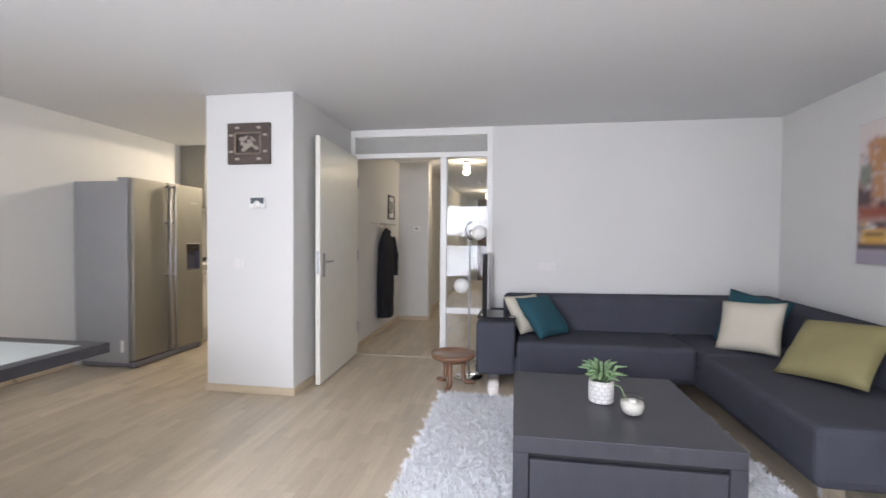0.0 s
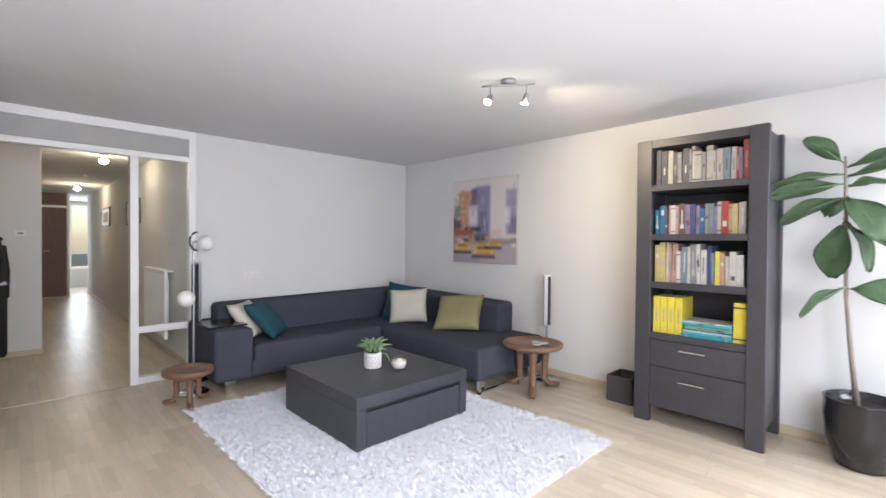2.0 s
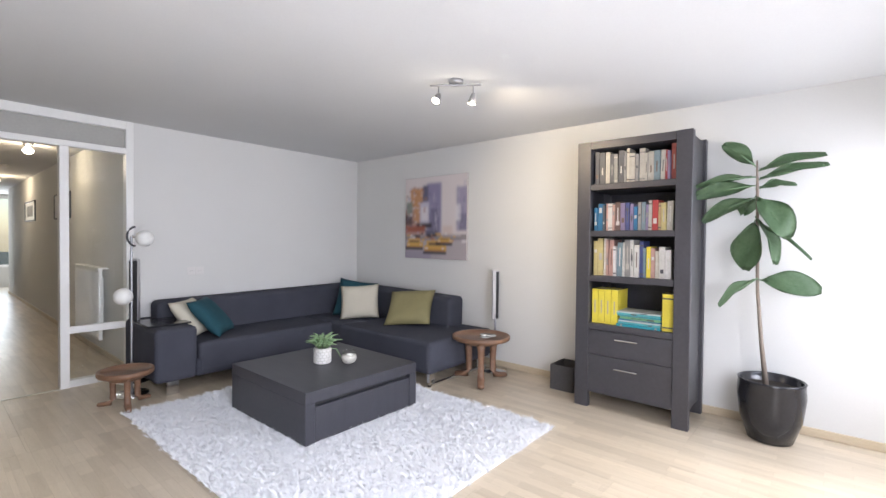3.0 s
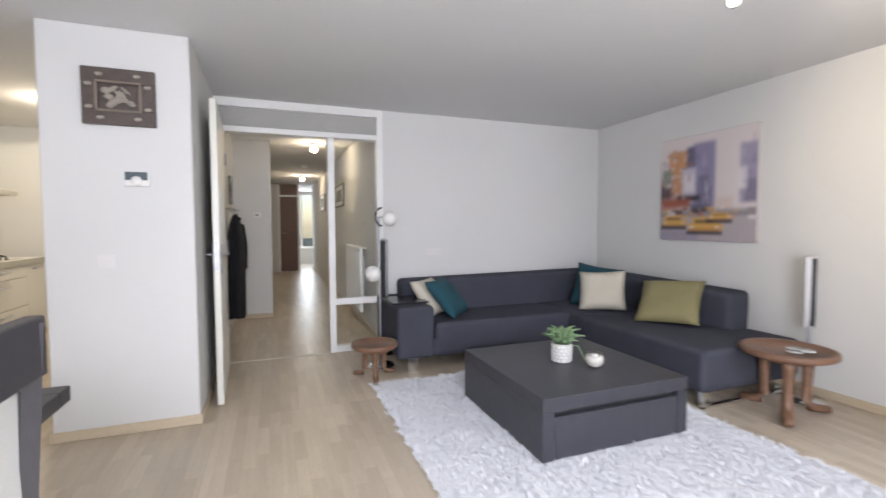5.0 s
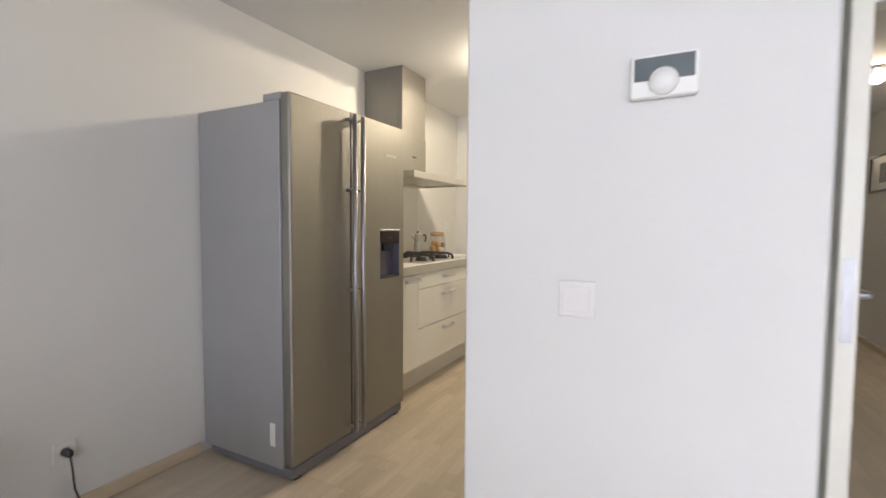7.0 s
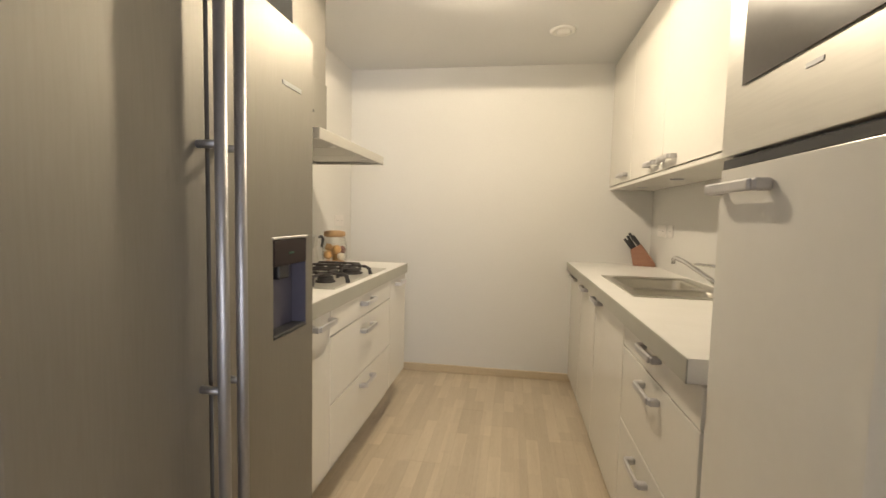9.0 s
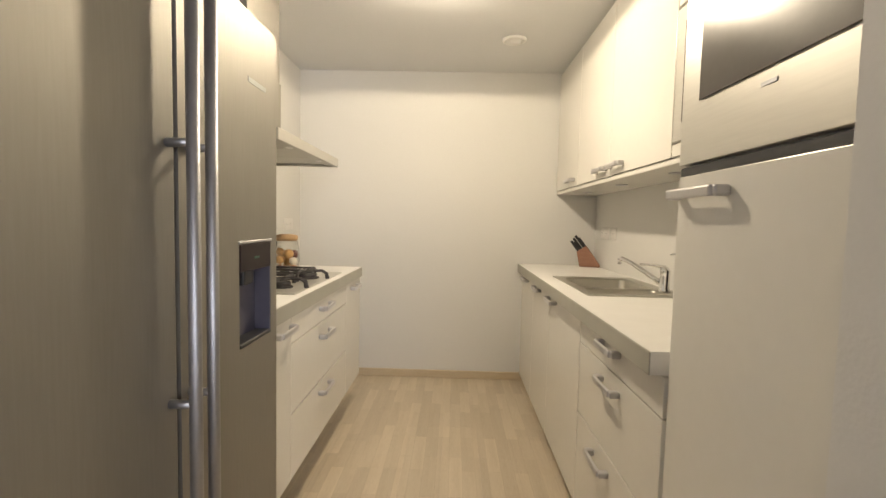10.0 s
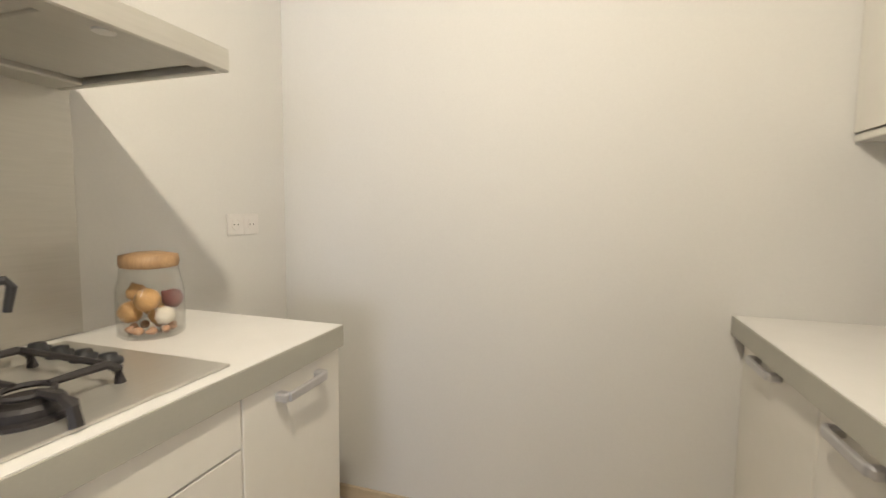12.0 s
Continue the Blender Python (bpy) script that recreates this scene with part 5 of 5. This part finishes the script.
def canvas():
    """A square printed canvas of a hazy city street: towers, signs and yellow cabs as soft patches."""
    x, ya, yb, z0, z1 = EX - 0.03, 0.32, -0.625, 1.078, 2.035
    c = thing("canvas_print", "square canvas print of a hazy city street with yellow cabs", "picture")
    n = 84
    cols = {"haze": (0.68, 0.61, 0.59), "white": (0.74, 0.70, 0.69), "violet": (0.27, 0.24, 0.36), "slate": (0.13, 0.12, 0.18), "orange": (0.52, 0.27, 0.13), "rust": (0.33, 0.10, 0.06), "cab": (0.62, 0.36, 0.09), "dark": (0.045, 0.035, 0.04), "pale": (0.52, 0.48, 0.56), "road": (0.42, 0.37, 0.38), "green": (0.25, 0.27, 0.22)}
    ink = np.empty((n, n, 3))
    ink[:] = cols["haze"]

    def patch(u0, u1, v0, v1, col, mix=1.0):
        i0, i1, j0, j1 = (int(round(max(0, min(1, q)) * n)) for q in (u0, u1, v0, v1))
        ink[i0:i1, j0:j1] = ink[i0:i1, j0:j1] * (1 - mix) + np.array(cols[col]) * mix

    def soften(times):
        for k in range(times):
            for ax in (0, 1):
                p = np.concatenate([ink.take([0], ax), ink, ink.take([-1], ax)], ax)
                ink[:] = 0.25 * p.take(range(n), ax) + 0.5 * ink + 0.25 * p.take(range(2, n + 2), ax)

    for a in ((0.0, 1.0, 0.0, 0.26, "road"), (0.0, 0.45, 0.0, 0.10, "violet", 0.5), (0.38, 0.62, 0.28, 0.93, "violet"), (0.44, 0.58, 0.30, 0.62, "slate", 0.6), (0.0, 0.34, 0.30, 0.62, "rust", 0.7),
              (0.10, 0.31, 0.64, 0.88, "orange"), (0.15, 0.29, 0.45, 0.64, "orange", 0.9), (0.02, 0.13, 0.56, 0.72, "green"), (0.0, 0.13, 0.42, 0.55, "dark", 0.8), (0.31, 0.41, 0.70, 0.91, "slate"),
              (0.26, 0.42, 0.44, 0.70, "pale"), (0.28, 0.40, 0.48, 0.64, "white", 0.7), (0.20, 0.46, 0.38, 0.44, "dark"), (0.0, 0.36, 0.33, 0.40, "rust"), (0.86, 1.0, 0.34, 0.86, "violet", 0.85), (0.90, 1.0, 0.34, 0.55, "slate", 0.6),
              (0.84, 0.92, 0.46, 0.66, "white", 0.8), (0.36, 0.56, 0.28, 0.36, "slate"), (0.64, 0.80, 0.28, 0.40, "orange", 0.25), (0.0, 1.0, 0.24, 0.30, "dark", 0.55)):
        patch(*a)
    soften(2)
    rnd = random.Random(21)
    for k in range(70):
        u, v = rnd.uniform(0, 0.34), rnd.uniform(0.30, 0.88)
        patch(u, u + rnd.uniform(0.02, 0.05), v, v + rnd.uniform(0.015, 0.04), rnd.choice(("orange", "haze", "rust", "slate", "pale", "dark")), 0.35)
    for k in range(60):
        u, v = rnd.choice((rnd.uniform(0.38, 0.58), rnd.uniform(0.86, 0.97))), rnd.uniform(0.32, 0.85)
        patch(u, u + 0.02, v, v + rnd.uniform(0.03, 0.12), rnd.choice(("slate", "pale", "violet")), 0.3)
    for k in range(34):
        u, v = rnd.uniform(0, 0.95), rnd.uniform(0.19, 0.30)
        patch(u, u + rnd.uniform(0.03, 0.09), v, v + rnd.uniform(0.015, 0.035), rnd.choice(("cab", "orange", "green", "white", "rust", "dark")), 0.7)
    for u0, u1, v0, tall in ((0.03, 0.32, 0.14, 0.085), (0.34, 0.70, 0.09, 0.11), (0.56, 0.80, 0.20, 0.05)):
        w = u1 - u0
        patch(u0 - 0.02, u1, v0 - 0.035, v0 + 0.01, "dark", 0.85)
        patch(u0, u1, v0, v0 + tall * 0.7, "cab")
        patch(u0 + w * 0.12, u1 - w * 0.15, v0 + tall * 0.7, v0 + tall * 1.25, "cab", 0.9)
        patch(u0 + w * 0.2, u1 - w * 0.25, v0 + tall * 0.72, v0 + tall * 1.05, "dark", 0.7)
        patch(u0 + w * 0.03, u1 - w * 0.05, v0, v0 + tall * 0.22, "rust", 0.5)
        patch(u0 + w * 0.06, u0 + w * 0.18, v0 + tall * 0.3, v0 + tall * 0.5, "white", 0.7)
        patch(u1 - w * 0.2, u1 - w * 0.08, v0 + tall * 0.3, v0 + tall * 0.5, "white", 0.7)
    soften(1)
    part("stretched_canvas", box(x, EX - 0.001, yb, ya, z0, z1, 0.004, 2), material("bare_canvas_edge", (0.55, 0.50, 0.49), 0.85, fine=300, bump=0.3), c, "pale canvas on a frame")
    e = 0.004
    g = [(x - 0.0006, ya - e - (ya - yb - 2 * e) * i / n, z0 + e + (z1 - z0 - 2 * e) * j / n) for i in range(n + 1) for j in range(n + 1)]
    f = [(i * (n + 1) + j, i * (n + 1) + j + 1, (i + 1) * (n + 1) + j + 1, (i + 1) * (n + 1) + j) for i in range(n) for j in range(n)]
    me = bpy.data.meshes.new("print")
    me.from_pydata(g, [], f)
    at = me.attributes.new("ink", "FLOAT_COLOR", "POINT")
    idx = np.minimum(np.arange(n + 1), n - 1)
    at.data.foreach_set("color", np.dstack([ink[idx][:, idx], np.ones((n + 1, n + 1, 1))]).ravel().astype(np.float32))
    me.materials.append(print_cloth())
    o = new("print", me)
    o.parent = c
    tagged(o, "printed cloth front")


canvas()


# ---- on the pillar ----
M_BEAD = material("worn_brown_bead", (0.22, 0.17, 0.13), 0.5, vary=0.3, scale=20, bump=0.3)

def carved_art():
    c = thing("framed_relief", "square dark carved wooden frame around a pale relief", "picture")
    xc, zc, r, v = -0.435, 1.955, 0.177, 0.158
    bm = box(xc - r, xc + r, -0.012, -0.001, zc - v, zc + v, 0.003)
    part("back_board", bm, M_SPACE, c)
    for a in ((xc - r, xc + r, zc + 0.075, zc + v), (xc - r, xc + r, zc - v, zc - 0.075), (xc - r, xc - 0.10, zc - 0.075, zc + 0.075), (xc + 0.10, xc + r, zc - 0.075, zc + 0.075)):
        part("frame_board", box(a[0], a[1], -0.032, -0.012, a[2], a[3], 0.004, 2), M_SPACE, c)
    for s in (-1, 1):
        part("inner_bead", box(xc - 0.11, xc + 0.11, -0.042, -0.031, zc + s * 0.080 - 0.007, zc + s * 0.080 + 0.007, 0.004, 2), M_BEAD, c)
        part("inner_bead", box(xc + s * 0.105 - 0.008, xc + s * 0.105 + 0.008, -0.042, -0.031, zc - 0.075, zc + 0.075, 0.004, 2), M_BEAD, c)
    rnd = random.Random(8)
    for i in range(14):
        b = bmesh.new()
        bmesh.ops.create_icosphere(b, subdivisions=2, radius=1)
        for q in b.verts:
            q.co *= 1 + 0.25 * noise.noise(q.co * 2 + Vector((i, 0, 0)))
        o = part("relief", b, M_PARCH, c, "", True)
        o.matrix_basis = pose(xc + rnd.uniform(-0.075, 0.075), -0.016, zc + rnd.uniform(-0.042, 0.042), 0, rnd.uniform(-60, 60), 0) @ Matrix.Diagonal((rnd.uniform(0.02, 0.045), 0.012, rnd.uniform(0.008, 0.02), 1))
    for i in range(4):
        for j in (-0.09, 0.09):
            a = i * math.pi / 2
            u, w = j * (1.0 if i % 2 == 0 else 0.7), 0.12 if i % 2 == 0 else 0.142
            x, z = xc + u * math.cos(a) - w * math.sin(a), zc + u * math.sin(a) + w * math.cos(a)
            part("shell_inlay", lathe([(0.02, 0), (0.016, 0.008), (0.001, 0.011)], 10), M_PARCH, c, "pale shell inlay").matrix_basis = pose(x, -0.032, z, 90) @ Matrix.Diagonal((1, 0.6, 1, 1))


carved_art()


def thermostat():
    t = thing("thermostat", "white wall thermostat with grey display and dial", "thermostat")
    part("housing", box(-0.430, -0.302, -0.024, -0.0005, 1.455, 1.545, 0.006, 3), M_WHITEP, t)
    part("display", box(-0.422, -0.310, -0.0255, -0.0242, 1.490, 1.537, 0.001), M_GREYP, t, "dark grey display")
    part("dial", lathe([(0.028, 0), (0.027, 0.008), (0.001, 0.009)], 24), M_WHITEP, t, "", True).matrix_basis = pose(-0.366, -0.024, 1.486, 90)


thermostat()


def light_switch(name, label, x, y, z, face):
    s = thing(name, label, "switch", (x, y, z), face)
    part("plate", box(-0.042, 0.042, -0.009, -0.0005, -0.042, 0.042, 0.003, 2), M_PLATE, s)
    part("rocker", box(-0.03, 0.03, -0.014, -0.009, -0.03, 0.03, 0.002, 2), M_PLATE, s)


light_switch("light_switch", "white square rocker light switch on the pillar", -0.533, 0.0, 1.02, 0)

# ---- power plug and cable by the fridge ----
cb = thing("power_plug", "black plug with cable hanging from the low wall socket", "cable")
part("plug", tube([(WX + 0.005, -0.212, 0.268), (WX + 0.04, -0.212, 0.268), (WX + 0.05, -0.212, 0.258)], [0.018, 0.016, 0.008], 12), M_BLACKP, cb, "", True)
part("cable", tube([(WX + 0.045, -0.212, 0.26), (WX + 0.05, -0.207, 0.2), (WX + 0.045, -0.20, 0.12), (WX + 0.03, -0.18, 0.06), (WX + 0.03, -0.15, 0.012)], 0.004, 8), M_BLACKP, cb, "", True)


# ---- dining corner ----
def dining_table():
    t = thing("dining_table", "dark wooden dining table with pale glass top", "dining table")
    x0, x1, y0, y1, z = -1.16, -0.205, -3.15, -1.465, 0.75
    for a in ((x0, x1, y1 - 0.07, y1), (x0, x1, y0, y0 + 0.07), (x0, x0 + 0.07, y0 + 0.07, y1 - 0.07), (x1 - 0.07, x1, y0 + 0.07, y1 - 0.07)):
        part("frame_rail", box(*a, z - 0.045, z, 0.002), M_DARKW, t)
    part("glass_top", box(x0 + 0.07, x1 - 0.07, y0 + 0.07, y1 - 0.07, z - 0.012, z - 0.001, 0.001), material("pale_back_painted_glass", (0.55, 0.60, 0.58), 0.08, vary=0.04, bump=0), t, "pale glass panel")
    for x in (x0 + 0.25, x1 - 0.40):
        for y in (y0 + 0.3, y1 - 0.40):
            part("leg", box(x, x + 0.07, y, y + 0.07, 0, z - 0.045, 0.002), M_DARKW, t)


dining_table()


def dining_chair(at, turn):
    c = thing("dining_chair", "dark wooden dining chair with pale upholstered back at the table", "chair", at, turn, "chairs round the table")
    cl = material("pale_chair_fabric", (0.62, 0.62, 0.60), 0.9, vary=0.08, fine=300, bump=0.3)
    part("seat", box(-0.21, 0.21, -0.20, 0.22, 0.43, 0.48, 0.015, 3), cl, c)
    for x in (-0.21, 0.175):
        part("leg", box(x, x + 0.035, 0.185, 0.22, 0, 0.43, 0.003), M_DARKW, c)
        part("leg", tube([(x + 0.018, -0.21, 0.0), (x + 0.018, -0.20, 0.45), (x + 0.018, -0.238, 1.05)], 0.021, 4), M_DARKW, c)
    part("backrest", box(-0.19, 0.19, -0.222, -0.20, 0.54, 0.95, 0.008, 2), cl, c, "pale upholstered back panel")
    b = box(-0.215, 0.215, -0.253, -0.22, 0.95, 1.06, 0.004, 2)
    part("top_rail", b, M_DARKW, c)
    return c


ch = dining_chair((-0.275, -2.28, 0), 90)
copy_thing(ch, pose(-0.36, -2.95, 0, 0, 0, 90))
copy_thing(ch, pose(-1.01, -2.12, 0, 0, 0, -90))
copy_thing(ch, pose(-1.01, -2.73, 0, 0, 0, -90))


M_GLAZE = material("dark_glazed_sculpture", (0.06, 0.052, 0.05), 0.25, second=(0.25, 0.235, 0.20), scale=7, fine=25, bump=0.12, coat=0.3)


def statue(at, turn, zc, tilt, label):
    """An abstract head in profile on a thick neck, chin lifted."""
    b = tube([(-0.05, 0, 0.0), (-0.045, 0, max(0.02, zc * 0.45)), (-0.02, 0, max(0.04, zc - 0.03))], [0.10, 0.062, 0.055], 20)
    s = bmesh.new()
    bmesh.ops.create_uvsphere(s, u_segments=40, v_segments=28, radius=1)
    for v in s.verts:
        x, y, z = v.co
        long = 0.165 if x < 0 else 0.105
        v.co = Vector((x * long, y * 0.078, z * 0.092))
        if x > 0.3:
            f = max(0, 1 - abs(y) / 0.75)
            v.co.x += f * (0.034 * math.exp(-((z + 0.05) / 0.16) ** 2) - 0.016 * math.exp(-((z - 0.22) / 0.12) ** 2) + 0.018 * math.exp(-((z + 0.42) / 0.09) ** 2) + 0.034 * math.exp(-((z + 0.75) / 0.16) ** 2))
            v.co.z -= 0.018 * f * max(0, -z)
    merge(b, s, 0, pose(0.0, 0, zc, 0, tilt, 0))
    o = tagged(part("sculpture", b, M_GLAZE, None, "", True), label, "sculpture")
    o.matrix_world = pose(*at, 0, 0, turn)


statue((-2.35, -0.80, 0), 68, 0.43, -14, "tall dark glazed abstract head sculpture on the floor")
statue((-2.21, -0.745, 0), 66, 0.135, -22, "low mottled glazed abstract head sculpture on the floor")


# ---- hall ----
def picture(x, y0, y1, z0, z1, face, label):
    """A framed print flat on a wall facing -x (face -1) or +x (1)."""
    p = thing("framed_picture", label, "picture")
    w = 0.02
    a, b = sorted((x, x + face * 0.02))
    for q in ((y0, y1, z0, z0 + w), (y0, y1, z1 - w, z1), (y0, y0 + w, z0 + w, z1 - w), (y1 - w, y1, z0 + w, z1 - w)):
        part("frame", box(a, b, *q, 0.003), M_BLACKP, p)
    a, b = sorted((x, x + face * 0.010))
    part("mount", box(a, b, y0 + w, y1 - w, z0 + w, z1 - w), M_WHITEP, p, "white mount")
    a, b = sorted((x + face * 0.010, x + face * 0.0115))
    dy, dz = (y1 - y0) * 0.22, (z1 - z0) * 0.24
    part("print", box(a, b, y0 + dy, y1 - dy, z0 + dz, z1 - dz), material("grey_print", (0.34, 0.34, 0.33), 0.6, vary=0.6, scale=10, fine=40), p, "grey print")


picture(1.40, 4.0, 5.05, 1.54, 1.90, -1, "dark framed grey print on the hall wall")
picture(1.40, 6.75, 7.85, 1.56, 1.92, -1, "smaller dark framed grey print further down the hall")
picture(-0.12, 2.72, 3.02, 1.49, 1.82, 1, "narrow dark framed picture above the coat rack")


def coat_rack():
    r = thing("coat_rack", "chrome wall coat rack on the hall wall", "coat rack")
    for z, x in ((1.405, 0.10), (1.405, 0.02)):
        part("rail", tube([(-0.12 + x + 0.02, 1.95, z), (-0.12 + x + 0.02, 2.70, z)], 0.01, 10), M_CHROME, r)
    for y in (2.0, 2.65):
        part("bracket", tube([(-0.12, y, 1.405), (0.0, y, 1.405)], 0.009, 8), M_CHROME, r)
    for y in (2.12, 2.35, 2.55):
        part("hook", tube([(-0.06, y, 1.405), (-0.04, y, 1.355), (-0.02, y, 1.345), (-0.012, y, 1.365)], 0.006, 8), M_CHROME, r)


coat_rack()


def coat(at, h, label):
    b = bmesh.new()
    seg, rows = 28, 22
    g = []
    for i in range(rows + 1):
        t = i / rows
        w = 0.02 + 0.16 * min(1, (t * 5) ** 0.6) + 0.03 * t
        d = 0.02 + 0.06 * min(1, (t * 5) ** 0.6)
        row = []
        for k in range(seg):
            a = 2 * math.pi * k / seg
            f = 1 + (0.14 * math.sin(5 * a + 2 * t) + 0.08 * math.sin(9 * a)) * min(1, 2 * t)
            row.append(b.verts.new((d * f * math.cos(a), w * f * math.sin(a), -h * t + 0.012 * math.sin(3 * a) * t)))
        g.append(row)
    for i in range(rows):
        for k in range(seg):
            b.faces.new((g[i][k], g[i + 1][k], g[i + 1][(k + 1) % seg], g[i][(k + 1) % seg]))
    b.faces.new(g[0])
    b.faces.new(g[-1][::-1])
    c = thing("coat", label, "coat", at)
    part("body", b, M_COAT, c, "", True)
    part("sleeve", tube([(0.04, 0.13, -0.12), (0.06, 0.19, -0.35), (0.06, 0.185, -0.62)], [0.045, 0.05, 0.045], 12), M_COAT, c, "", True)
    part("collar", tube([(0.0, -0.06, -0.03), (0.045, 0.0, -0.05), (0.0, 0.06, -0.03)], 0.02, 8), M_COAT, c, "", True)


coat((-0.03, 2.36, 1.355), 1.13, "long black coat hanging from the hall coat rack")


def radiator():
    r = thing("radiator", "white panel radiator on the hall wall", "radiator")
    part("panel", box(1.31, 1.345, 2.2, 3.3, 0.20, 0.95, 0.006, 2), M_TRIM, r)
    part("top_grille", box(1.305, 1.395, 2.2, 3.3, 0.95, 0.965, 0.003), M_TRIM, r)
    for i in range(22):
        part("rib", box(1.305, 1.311, 2.22 + i * 0.049, 2.245 + i * 0.049, 0.23, 0.92, 0.002), M_TRIM, r)
    for y in (2.4, 3.1):
        part("bracket", box(1.345, 1.40, y, y + 0.03, 0.3, 0.85), M_TRIM, r)
    part("valve", tube([(1.33, 3.3, 0.26), (1.33, 3.36, 0.26), (1.37, 3.37, 0.26), (1.40, 3.37, 0.26)], 0.014, 8), M_WHITEP, r)


radiator()
bx = thing("wall_control", "small white control box on the hall wall", "control")
part("housing", box(0.11, 0.21, 3.289, 3.3195, 1.335, 1.405, 0.006, 2), M_WHITEP, bx)
part("button", box(0.14, 0.18, 3.286, 3.289, 1.36, 1.38, 0.001), M_GREYP, bx)
sd = part("smoke_detector", lathe([(0.05, 0), (0.05, -0.012), (0.042, -0.03), (0.03, -0.036), (0.001, -0.037)], 24), M_WHITEP, None, "", True)
tagged(sd, "round white smoke detector on the hall ceiling", "smoke detector").matrix_world = pose(0.92, 5.7, H)


def far_door():
    d = tagged(thing("door_2", "dark brown wooden door at the end of the hall", "door"), kind="structure")
    part("jamb", box(0.47, 0.52, 9.75, 9.9, 0, H, 0.003), M_TRIM, d)
    part("jamb", box(0.97, 1.02, 9.75, 9.9, 0, H, 0.003), M_TRIM, d)
    part("head", box(0.52, 0.97, 9.75, 9.9, 2.02, 2.07, 0.003), M_TRIM, d)
    part("transom_panel", box(0.52, 0.97, 9.8, 9.83, 2.07, H), M_DOORB, d)
    leaf = part("leaf", box(0.522, 0.968, 9.8, 9.84, 0.005, 2.018, 0.003), M_DOORB, d)
    part("handle", tube([(0.58, 9.8, 1.04), (0.58, 9.75, 1.04), (0.67, 9.75, 1.04)], 0.009, 8), M_ALU, leaf)


far_door()

# ---- laminate boards, the last pieces ----
LEN, WID = 1.285, 0.1935
me_cache = {}


def board(x0, x1, y0, y1):
    key = (round(x1 - x0, 3), round(y1 - y0, 3))
    if key not in me_cache:
        b = box(0, key[0] - 0.0009, 0, key[1] - 0.0009, -0.0118, 0.0)
        me = bpy.data.meshes.new("plank")
        b.to_mesh(me)
        b.free()
        me.materials.append(M_FLOOR)
        me_cache[key] = me
    o = new("plank", me_cache[key])
    o.parent = floor
    o.matrix_basis = pose(x0, y0, 0)


def lay(x0, x1, y0, y1, seed):
    rnd = random.Random(seed)
    x = x0
    while x < x1 - 0.002:
        xe = min(x + WID, x1)
        y = y0
        ln = rnd.uniform(0.3, LEN)
        while y < y1 - 0.002:
            ye = min(y + ln, y1)
            board(x, xe, y, ye)
            y, ln = ye, LEN
        x = xe


lay(WX, EX, SY, 0.0, 1)
lay(WX, -0.82, 0.0, 0.464, 2)
lay(WX, -0.70, 0.464, 3.36, 6)
lay(-0.08, EX, 0.0, NY, 3)
lay(-0.12, 1.40, NY, 3.32, 4)
lay(0.20, 1.40, 3.32, 9.8, 5)
tagged(part("floor_bedroom", box(-0.1, 2.7, 9.8, 12.2, -0.0118, -0.0005), material("pale_bedroom_floor", (0.55, 0.5, 0.42), 0.3)), kind="structure")
